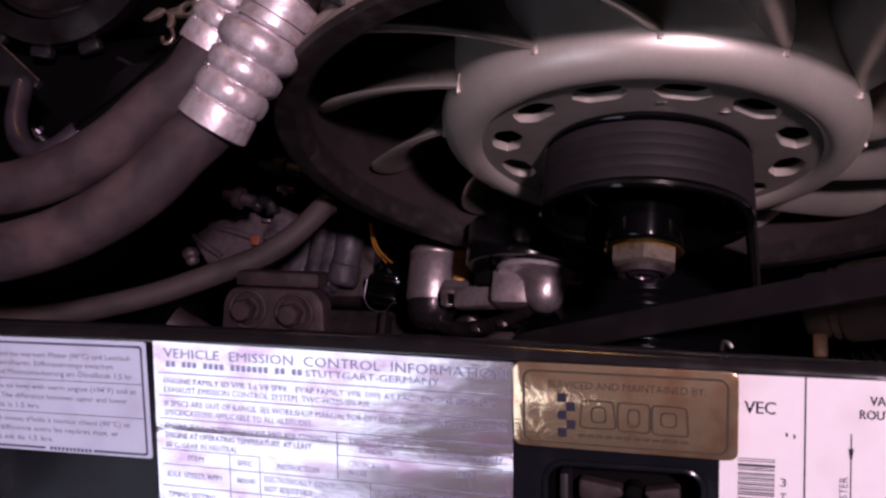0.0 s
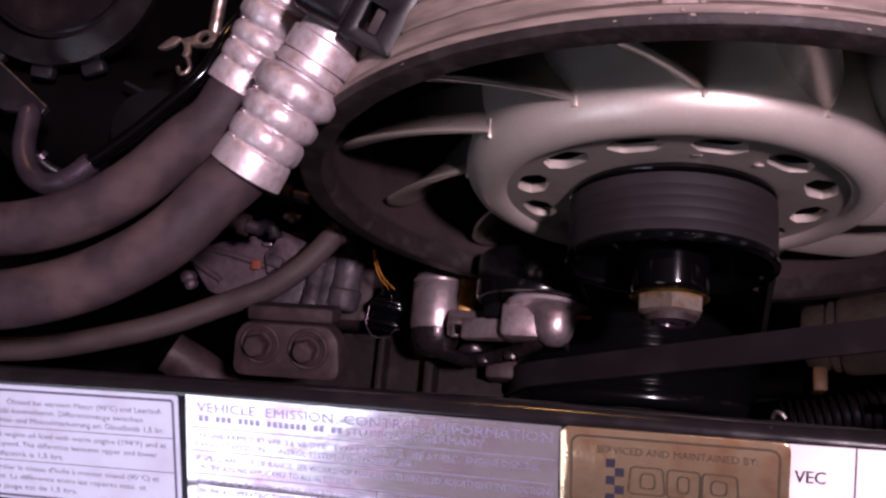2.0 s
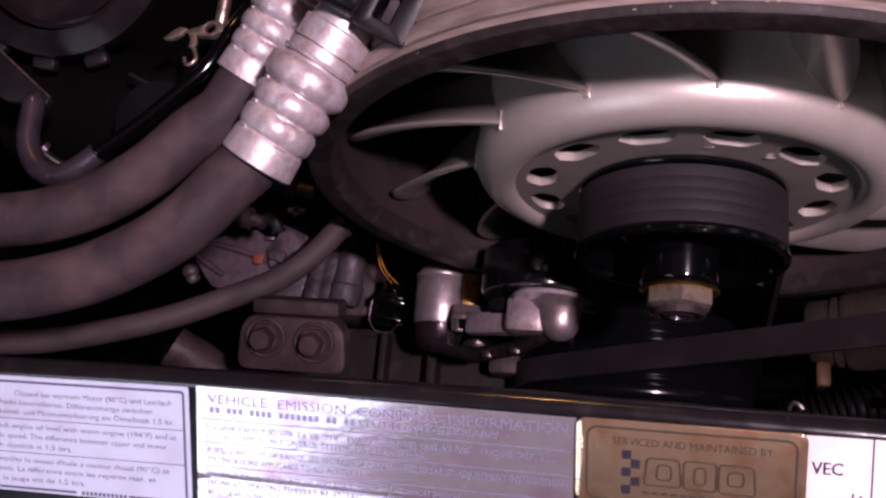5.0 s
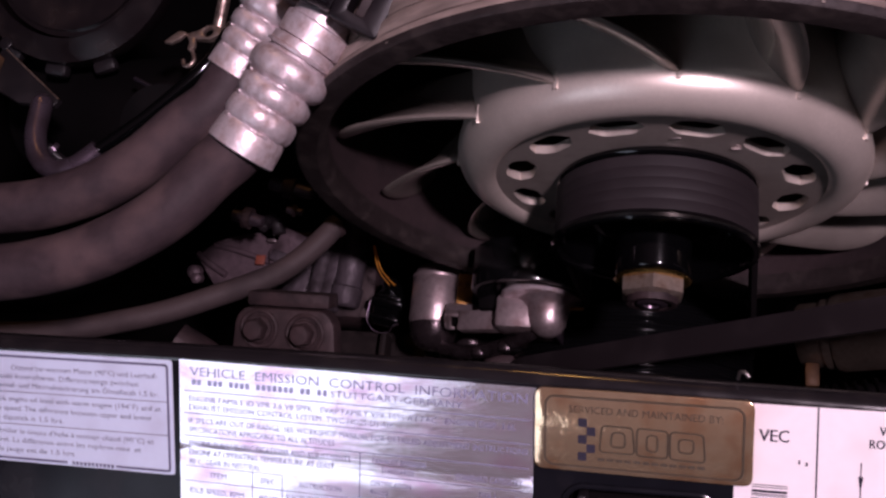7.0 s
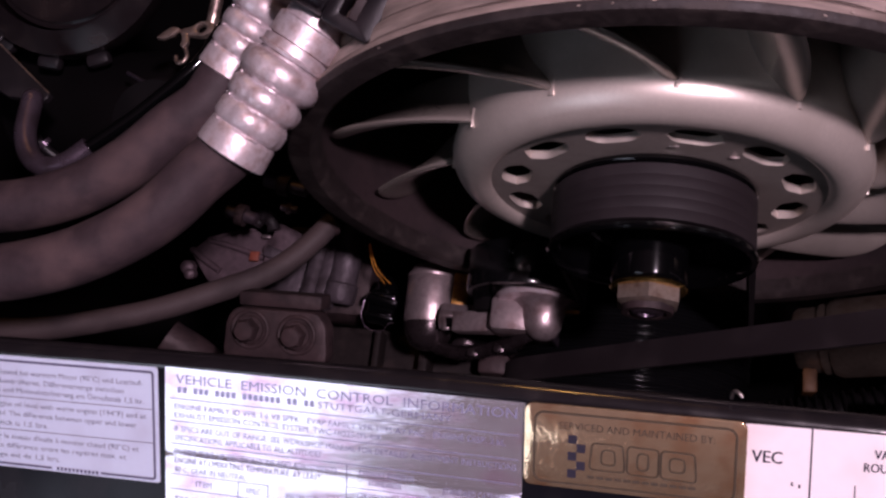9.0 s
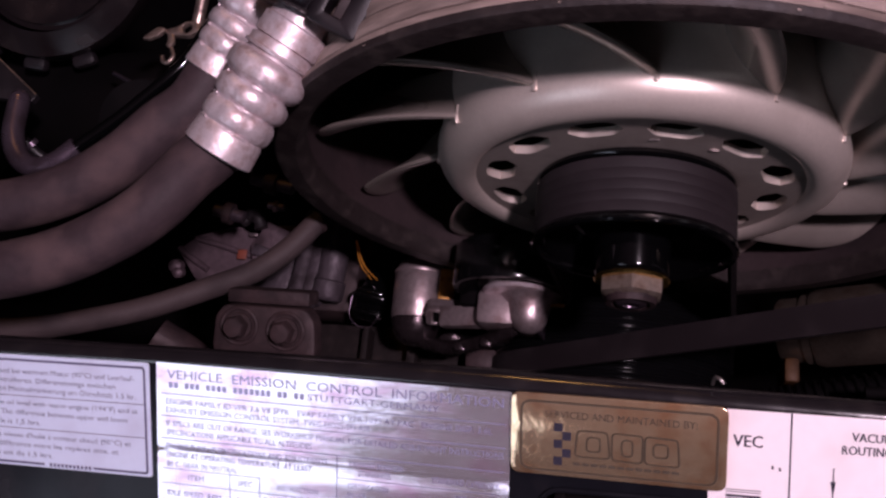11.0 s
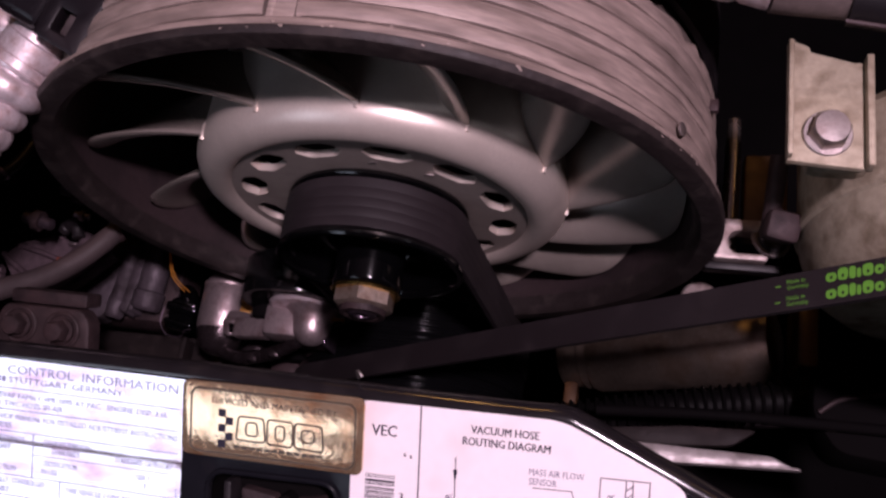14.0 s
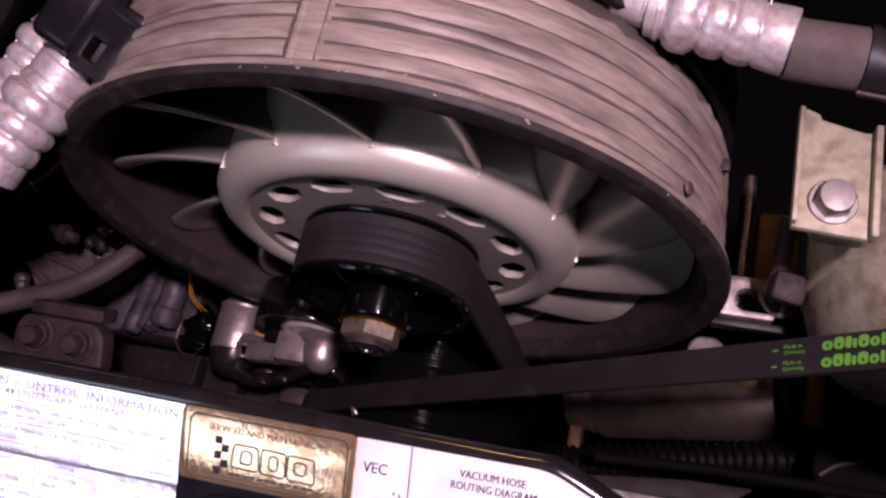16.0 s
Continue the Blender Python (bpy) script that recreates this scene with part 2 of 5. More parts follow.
# ---------------------------------------------------------------- building tools
def link_mesh(name, bm, mat, smooth=True):
    me = bpy.data.meshes.new(name)
    bm.normal_update()
    bm.to_mesh(me)
    bm.free()
    me.materials.append(mat)
    if smooth:
        me.polygons.foreach_set("use_smooth", [True] * len(me.polygons))
        me.set_sharp_from_angle(angle=radians(38))
    return new(name, me)


def part(name, bm, mat, parent, label="", smooth=True):
    ob = link_mesh(name, bm, mat, smooth)
    ob.parent = parent
    if label:
        ob["label"] = label
    return ob


def thing(name, label, category, m=None, group="", kind=""):
    ob = new(name)
    ob.empty_display_size = 0.01
    if m is not None:
        ob.matrix_world = m
    return tagged(ob, label, category, group, kind)


def solo(name, bm, mat, label, category, group="", kind="", m=None):
    ob = link_mesh(name, bm, mat)
    if m is not None:
        ob.matrix_world = m
    return tagged(ob, label, category, group, kind)


def box(size, centre=(0, 0, 0), bevel=0.0, m=None, seg=2):
    bm = bmesh.new()
    bmesh.ops.create_cube(bm, size=1, matrix=Matrix.Translation(centre) @ Matrix.Diagonal((*size, 1)))
    if bevel:
        bmesh.ops.bevel(bm, geom=bm.edges[:], offset=bevel, segments=seg, profile=0.5, affect="EDGES")
    if m is not None:
        bmesh.ops.transform(bm, matrix=m, verts=bm.verts)
    return bm


def lathe(profile, m=None, seg=64, closed=False, start=0.0, sweep=360.0):
    """Rows of (radius, y) turned about the y axis."""
    bm = bmesh.new()
    full = sweep >= 359.9
    n = seg if full else seg + 1
    rings = []
    for r, y in profile:
        if r < 1e-6:
            rings.append([bm.verts.new((0, y, 0))] * n)
        else:
            rings.append([bm.verts.new((r * math.cos(a), y, r * math.sin(a))) for a in (radians(start + sweep * k / seg) for k in range(n))])
    rows = list(zip(rings, rings[1:])) + ([(rings[-1], rings[0])] if closed else [])
    for a, b in rows:
        for k in range(seg):
            j = (k + 1) % n
            vs = []
            for v in (a[k], a[j], b[j], b[k]):
                if v not in vs:
                    vs.append(v)
            if len(vs) > 2:
                bm.faces.new(vs)
    bmesh.ops.recalc_face_normals(bm, faces=bm.faces)
    if m is not None:
        bmesh.ops.transform(bm, matrix=m, verts=bm.verts)
    return bm


def smooth_line(points, per=8):
    """Catmull-Rom through the points."""
    p = [Vector(q) for q in points]
    p = [2 * p[0] - p[1]] + p + [2 * p[-1] - p[-2]]
    out = []
    for i in range(1, len(p) - 2):
        for k in range(per):
            t = k / per
            a, b, c, d = p[i - 1:i + 3]
            out.append(0.5 * (2 * b + (c - a) * t + (2 * a - 5 * b + 4 * c - d) * t * t + (3 * b - 3 * c + d - a) * t ** 3))
    out.append(p[-2])
    return out


def sweep(line, radius, seg=20, caps=True, outline=None):
    """A tube along a line; radius a number or one for each point. outline: rows of (a, b) instead of a circle."""
    bm = bmesh.new()
    n = len(line)
    rad = radius if isinstance(radius, (list, tuple)) else [radius] * n
    tang = [(line[min(i + 1, n - 1)] - line[max(i - 1, 0)]).normalized() for i in range(n)]
    side = tang[0].orthogonal().normalized() if abs(tang[0].z) > 0.9 else tang[0].cross(Vector((0, 0, 1))).normalized()
    ring = outline or [(math.cos(2 * math.pi * k / seg), math.sin(2 * math.pi * k / seg)) for k in range(seg)]
    rows = []
    for i in range(n):
        side = (side - tang[i] * side.dot(tang[i])).normalized()
        up = side.cross(tang[i])
        rows.append([bm.verts.new(line[i] + (side * a + up * b) * rad[i]) for a, b in ring])
    for a, b in zip(rows, rows[1:]):
        for k in range(len(ring)):
            j = (k + 1) % len(ring)
            bm.faces.new((a[k], a[j], b[j], b[k]))
    if caps:
        bm.faces.new(rows[0][::-1])
        bm.faces.new(rows[-1])
    bmesh.ops.recalc_face_normals(bm, faces=bm.faces)
    return bm


def plate(outline, depth, holes=(), m=None, bevel=0.0):
    """A flat sheet in the xy plane, its top at z = 0, with holes through it."""
    bm = bmesh.new()
    edges = []
    for loop in (outline, *holes):
        vs = [bm.verts.new((x, y, 0)) for x, y in loop]
        edges += [bm.edges.new((vs[k], vs[(k + 1) % len(vs)])) for k in range(len(vs))]
    bmesh.ops.triangle_fill(bm, use_beauty=True, use_dissolve=False, edges=edges)
    bmesh.ops.recalc_face_normals(bm, faces=bm.faces)
    if bm.faces and sum(f.normal.z for f in bm.faces) < 0:
        bmesh.ops.reverse_faces(bm, faces=bm.faces)
    top = bm.faces[:]
    made = bmesh.ops.extrude_face_region(bm, geom=top, use_keep_orig=True)
    low = [v for v in made["geom"] if isinstance(v, bmesh.types.BMVert)]
    bmesh.ops.translate(bm, vec=(0, 0, -depth), verts=low)
    bmesh.ops.recalc_face_normals(bm, faces=bm.faces)
    if bevel:
        rim = [e for e in bm.edges if len(e.link_faces) == 2 and e.calc_face_angle(0) > 1.0 and all(abs(v.co.z) < 1e-6 for v in e.verts)]
        bmesh.ops.bevel(bm, geom=rim, offset=bevel, segments=2, profile=0.5, affect="EDGES")
    if m is not None:
        bmesh.ops.transform(bm, matrix=m, verts=bm.verts)
    return bm


def rounded(x0, y0, x1, y1, r, n=5):
    pts = []
    for cx, cy, a in ((x1 - r, y1 - r, 0), (x0 + r, y1 - r, 90), (x0 + r, y0 + r, 180), (x1 - r, y0 + r, 270)):
        for k in range(n + 1):
            b = radians(a + 90 * k / n)
            pts.append((cx + r * math.cos(b), cy + r * math.sin(b)))
    return pts


def round_corners(pts, r, n=4):
    out = []
    for i, p in enumerate(pts):
        p, a, b = Vector(p), Vector(pts[i - 1]), Vector(pts[(i + 1) % len(pts)])
        d = min(r, (a - p).length * 0.45, (b - p).length * 0.45)
        s, e = p + (a - p).normalized() * d, p + (b - p).normalized() * d
        for k in range(n + 1):
            t = k / n
            q = s * (1 - t) ** 2 + p * 2 * t * (1 - t) + e * t * t
            out.append((q.x, q.y))
    return out


def hexagon(r, n=6, turn=0.0):
    return [(r * math.cos(radians(turn + 360 * k / n)), r * math.sin(radians(turn + 360 * k / n))) for k in range(n)]


def hex_head(r, height, m, turn=0.0):
    """A hexagonal head standing on the xy plane, its upper rim chamfered."""
    bm = bmesh.new()
    rows = []
    for z, f in ((0, 1.0), (height * 0.8, 1.0), (height, 0.86)):
        rows.append([bm.verts.new((x * f, y * f, z)) for x, y in hexagon(r, 6, turn)])
    for a, b in zip(rows, rows[1:]):
        for k in range(6):
            bm.faces.new((a[k], a[(k + 1) % 6], b[(k + 1) % 6], b[k]))
    bm.faces.new(rows[-1])
    bm.faces.new(rows[0][::-1])
    bmesh.ops.transform(bm, matrix=m, verts=bm.verts)
    return bm


def disc(r, height, m, seg=28, dome=0.0):
    """A short cylinder standing on the xy plane with a soft rim."""
    e = min(height, r) * 0.25
    bm = lathe([(0, 0), (r, 0), (r, -(height - e)), (r - e, -height), (0, -height - dome)], Matrix.Rotation(radians(-90), 4, "X"), seg)
    bmesh.ops.transform(bm, matrix=m, verts=bm.verts)
    return bm


def joined(*meshes):
    out = bmesh.new()
    for bm in meshes:
        me = bpy.data.meshes.new("tmp")
        bm.to_mesh(me)
        bm.free()
        out.from_mesh(me)
        bpy.data.meshes.remove(me)
    return out


def facing(p, normal, up=(0, 1, 0)):
    """A pose at p whose z axis is the normal."""
    z = Vector(normal).normalized()
    x = Vector(up).cross(z).normalized()
    y = z.cross(x)
    m = Matrix((x, y, z)).transposed().to_4x4()
    m.translation = p
    return m


# ---------------------------------------------------------------- setting: garage and engine bay
def room_wall(name, size, centre, mat=GARAGE_WALL, label="painted plaster garage wall", cat="wall"):
    return solo(name, box(size, centre), mat, label, cat, kind="structure")


room_wall("floor", (7.0, 7.0, 0.1), (0, -0.5, -0.90), CONCRETE, "bare grey concrete garage floor", "floor")
room_wall("ceiling", (7.0, 7.0, 0.1), (0, -0.5, 2.35), CEILING_PAINT, "dim painted garage ceiling", "ceiling")
room_wall("wall_north", (7.0, 0.1, 3.3), (0, 3.05, 0.75))
room_wall("wall_south", (7.0, 0.1, 3.3), (0, -4.05, 0.75))
room_wall("wall_west", (0.1, 7.0, 3.3), (-3.55, -0.5, 0.75))
room_wall("wall_east", (0.1, 7.0, 3.3), (3.55, -0.5, 0.75))
bay = thing("engine_bay", "black engine compartment walls and floor", "engine bay", kind="structure")
part("bay_floor", box((1.1, 0.75, 0.01), (0, 0.10, -0.36)), NEAR_BLACK, bay)
part("bay_front_wall", box((1.1, 0.01, 0.62), (0, 0.42, -0.05)), NEAR_BLACK, bay)
part("bay_side_wall", box((0.01, 0.75, 0.62), (-0.50, 0.05, -0.05)), NEAR_BLACK, bay)
part("bay_side_wall", box((0.01, 0.75, 0.62), (0.50, 0.05, -0.05)), NEAR_BLACK, bay)
part("bay_rear_wall", box((1.0, 0.006, 0.38), (0, -0.105, -0.17)), NEAR_BLACK, bay)


# ---------------------------------------------------------------- latch panel and its labels
# Panel frame: x to the right, y up the slope from the labels' top edge, z out of the sheet.
PX = Vector((1, 0, 0.0174)).normalized()
PZ = Vector((-0.01574, -0.42681, 0.90420)).normalized()
PY = PZ.cross(PX)
PANEL = Matrix((PX, PY, PZ)).transposed().to_4x4()
PANEL.translation = (0, -0.0905, 0.07915)

panel = thing("latch_panel", "gloss black painted sheet metal panel with rolled edge", "panel", PANEL)
edge = [(-0.42, 0.0055), (-0.15, 0.0047), (-0.05, 0.0040), (-0.02, 0.0034), (0.03, 0.0021), (0.0700, 0.0012), (0.0835, 0.0011), (0.0900, -0.0006), (0.1027, -0.0064), (0.1364, -0.0223), (0.200, -0.0525)]
def inset(line, d):
    """The line moved by d to its right-hand side."""
    out = []
    for i, p in enumerate(line):
        n = (Vector(line[min(i + 1, len(line) - 1)]) - Vector(line[max(i - 1, 0)])).normalized()
        out.append((p[0] + n.y * d, p[1] - n.x * d))
    return out


ROLL = 0.0042
inner = inset(edge, ROLL)
outline = inner + [(0.235, -0.17), (-0.42, -0.17)]
hole = rounded(-0.0200, -0.0800, 0.0192, -0.0285, 0.005)
part("sheet", plate(outline, 0.0014, [hole], bevel=0.0003), BLACK_PAINT, panel)
bead = smooth_line([(x, y, -ROLL - 0.00005) for x, y in inner], 6)
part("rolled_edge", sweep(bead, ROLL, 32), EDGE_PAINT, panel, "glossy black rolled edge")
flange = [(x, y, -ROLL - 0.002) for x, y in inner]
bm = bmesh.new()
rows = [[bm.verts.new(p) for p in flange], [bm.verts.new((x, y - 0.004, -0.030)) for x, y, z in flange],
        [bm.verts.new((x, y - 0.006, -0.030)) for x, y, z in flange], [bm.verts.new((x, y - 0.004, -0.003)) for x, y, z in flange]]
for a, b in zip(rows, rows[1:]):
    for k in range(len(a) - 1):
        bm.faces.new((a[k], a[k + 1], b[k + 1], b[k]))
bmesh.ops.recalc_face_normals(bm, faces=bm.faces)
part("flange", bm, BLACK_PAINT, panel)
rim = [Vector((x, y, 0.0004)) for x, y in rounded(-0.0208, -0.0808, 0.0200, -0.0277, 0.0055, 6)]
part("hole_rim", sweep(rim + rim[:1], 0.0009, 8, caps=False), BLACK_PAINT, panel)
well = bmesh.new()
hl = rounded(-0.0197, -0.0797, 0.0189, -0.0288, 0.005)
up = [well.verts.new((x, y, -0.001)) for x, y in hl]
dn = [well.verts.new((x * 0.96, (y + 0.054) * 0.96 - 0.054, -0.022)) for x, y in hl]
for k in range(len(up)):
    j = (k + 1) % len(up)
    well.faces.new((up[k], up[j], dn[j], dn[k]))
well.faces.new(dn)
bmesh.ops.recalc_face_normals(well, faces=well.faces)
part("recess", well, NEAR_BLACK, panel)
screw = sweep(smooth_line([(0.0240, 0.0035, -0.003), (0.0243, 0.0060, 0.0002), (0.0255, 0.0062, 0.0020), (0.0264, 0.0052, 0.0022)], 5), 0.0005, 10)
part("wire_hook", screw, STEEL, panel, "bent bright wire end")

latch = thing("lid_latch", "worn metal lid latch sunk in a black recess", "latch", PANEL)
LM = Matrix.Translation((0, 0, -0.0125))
part("base_plate", plate(rounded(-0.0165, -0.0760, 0.0165, -0.0310, 0.004), 0.002, [rounded(-0.004, -0.062, 0.006, -0.046, 0.003)], LM, 0.0004), NEAR_BLACK, latch)
part("side_rail", box((0.0024, 0.044, 0.009), (-0.0165, -0.0545, -0.009), 0.0006), BLACK_PLASTIC, latch)
JAW = Matrix.Translation((0, 0, -0.0065))
part("upper_jaw", plate(round_corners([(-0.0128, -0.0345), (-0.0015, -0.0362), (-0.0008, -0.0385), (-0.0085, -0.0418), (-0.0128, -0.0398)], 0.0012), 0.004, (), JAW, 0.0006), DARK_CAST, latch)
part("upper_jaw", plate(round_corners([(0.0042, -0.0368), (0.0138, -0.0350), (0.0140, -0.0400), (0.0078, -0.0412)], 0.0012), 0.004, (), JAW, 0.0006), DARK_CAST, latch)
part("striker_post", disc(0.0022, 0.0060, Matrix.Translation((0.0018, -0.0372, -0.0110)), 18, 0.0006), NEAR_BLACK, latch)
part("lower_jaw", plate(round_corners([(-0.0135, -0.0425), (-0.0092, -0.0420), (-0.0070, -0.0450), (-0.0080, -0.0500), (-0.0135, -0.0500)], 0.001), 0.003, (), JAW, 0.0005), CASE_GRIME, latch)
part("hook_plate", plate(round_corners([(-0.0090, -0.0460), (-0.0040, -0.0432), (0.0052, -0.0430), (0.0122, -0.0470), (0.0128, -0.060), (-0.0100, -0.060)], 0.0022), 0.0022, (), Matrix.Translation((0, 0, -0.0048)), 0.0005), ORANGE_BRACKET, latch, "yellow-brown plated hook plate")
part("hook", plate(round_corners([(-0.0060, -0.0490), (0.0010, -0.0472), (0.0060, -0.0478), (0.0062, -0.0505), (0.0015, -0.0530), (-0.0050, -0.0530)], 0.0015), 0.002, (), Matrix.Translation((0, 0, -0.0026)), 0.0007), STEEL, latch, "worn bright hook tip")
part("pivot", disc(0.0020, 0.0012, Matrix.Translation((0.0092, -0.0535, -0.0048)), 18), DARK_STEEL, latch)


def flat_text(body, u0, u1, v, h, parent, mat=INK, lift=0.0003, turn=0, bold=0.0):
    """One printed line from u0 to u1 (or running up the sheet), its middle at v, in millimetres; h: capital height."""
    cu = bpy.data.curves.new("text", "FONT")
    cu.body, cu.size, cu.resolution_u = body, 1.0, 2
    ob = bpy.data.objects.new("text", cu)
    scene.collection.objects.link(ob)
    me = bpy.data.meshes.new_from_object(ob.evaluated_get(bpy.context.evaluated_depsgraph_get()))
    bpy.data.objects.remove(ob)
    bpy.data.curves.remove(cu)
    n = len(me.vertices)
    co = np.empty(n * 3)
    me.vertices.foreach_get("co", co)
    co = co.reshape(-1, 3)
    x0, x1 = co[:, 0].min(), co[:, 0].max()
    w = abs(u1 - u0)
    x, y = (co[:, 0] - x0) / (x1 - x0) * w, (co[:, 1] - 0.35) / 0.70 * h
    if turn:
        px, py = v - y, u0 + x          # reads upwards: u0 is the start, as a distance down the sheet taken negative
    else:
        px, py = u0 + x, -v + y
    co = np.stack([px * 0.001, py * 0.001, np.full(n, lift)], 1)
    me.vertices.foreach_set("co", co.ravel())
    me.update()
    if bold:
        bm = bmesh.new()
        for k in (-1, 0, 1):
            had = len(bm.verts)
            bm.from_mesh(me)
            bm.verts.ensure_lookup_table()
            step = k * bold * h / 700
            bmesh.ops.translate(bm, vec=(0 if turn else step, step if turn else 0, k * 0.00001), verts=bm.verts[had:])
        bm.to_mesh(me)
        bm.free()
    me.materials.append(mat)
    ob = new("text_line", me)
    ob.parent = parent
    return ob


def marks(rects, parent, mat=INK, lift=0.0003, name="printed_line"):
    """Printed bars, in millimetres: rows of (u0, v0, u1, v1)."""
    bm = bmesh.new()
    for u0, v0, u1, v1 in rects:
        bm.faces.new([bm.verts.new((a * 0.001, -b * 0.001, lift)) for a, b in ((u0, v1), (u1, v1), (u1, v0), (u0, v0))])
    ob = part(name, bm, mat, parent, smooth=False)
    return tagged(ob, kind="stuff") if len(rects) > 1 else ob


def stroke(points, width, parent, mat=INK, lift=0.0003, name="printed_line"):
    """A printed line through points in millimetres."""
    bm = bmesh.new()
    for a, b in zip(points, points[1:]):
        a, b = Vector((a[0], -a[1])), Vector((b[0], -b[1]))
        d = (b - a).normalized()
        s = Vector((-d.y, d.x)) * width / 2
        a, b = a - d * width * 0.4, b + d * width * 0.4
        bm.faces.new([bm.verts.new((q.x * 0.001, q.y * 0.001, lift)) for q in (a - s, b - s, b + s, a + s)])
    return part(name, bm, mat, parent, smooth=False)


def sheet_label(pts, thick, crease=None):
    bm = plate([(u * 0.001, -v * 0.001) for u, v in pts], thick, m=Matrix.Translation((0, 0, thick)))
    return bm


def oil_label():
    t = thing("oil_level_label", "bluish white oil level sticker with trilingual text", "sticker", PANEL)
    T = 0.00025
    sheet = part("sheet", sheet_label([(a, -b) for a, b in rounded(-236, -35, -138.0, 0.3, 1.0)], T), OIL_LABEL, t)
    t = sheet
    L = T + 0.00012
    for a, b in (((-234, 1.3), (-140.3, 1.3)), ((-139.6, 2.2), (-139.6, 33.0)), ((-234, 33.9), (-175, 33.9)), ((-157.5, 33.9), (-140.3, 33.9))):
        stroke((a, b), 0.75, t, INK_GREY, L)
    stroke(((-140.3, 1.3), (-139.8, 1.6), (-139.6, 2.2)), 0.75, t, INK_GREY, L)
    stroke(((-139.6, 33.0), (-139.8, 33.6), (-140.3, 33.9)), 0.75, t, INK_GREY, L)
    for v in (12.6, 22.9):
        stroke(((-234, v), (-140, v)), 0.25, t, INK_GREY, L)
    for body, u1, v in (("Ölstand bei warmem Motor (90°C) und Leerlauf-", -143.0, 4.8), ("drehzahl kontrollieren. Differenzmenge zwischen", -149.3, 7.6),
                        ("Maximal- und Minimalmarkierung am Ölmeßstab 1,5 ltr.", -142.7, 10.4), ("Check engine oil level with warm engine (194°F) and at", -142.1, 14.8),
                        ("idle speed. The difference between upper and lower", -145.1, 17.8), ("mark on dipstick is 1,5 ltrs.", -175.5, 20.8),
                        ("Contrôler le niveau d'huile à moteur chaud (90°C) et", -144.8, 25.1), ("au ralenti. La différence entre les repères max. et", -149.1, 28.0),
                        ("min. sur la jauge est de 1,5 ltrs.", -171.7, 31.0)):
        flat_text(body, u1 - len(body) * 1.12, u1, v, 1.62, t, INK_GREY, L)
    for k in range(11):
        marks([(-173 + 1.35 * k, 33.4, -173 + 1.35 * k + 0.9, 34.5)], t, INK_GREY, L, "number_bar")


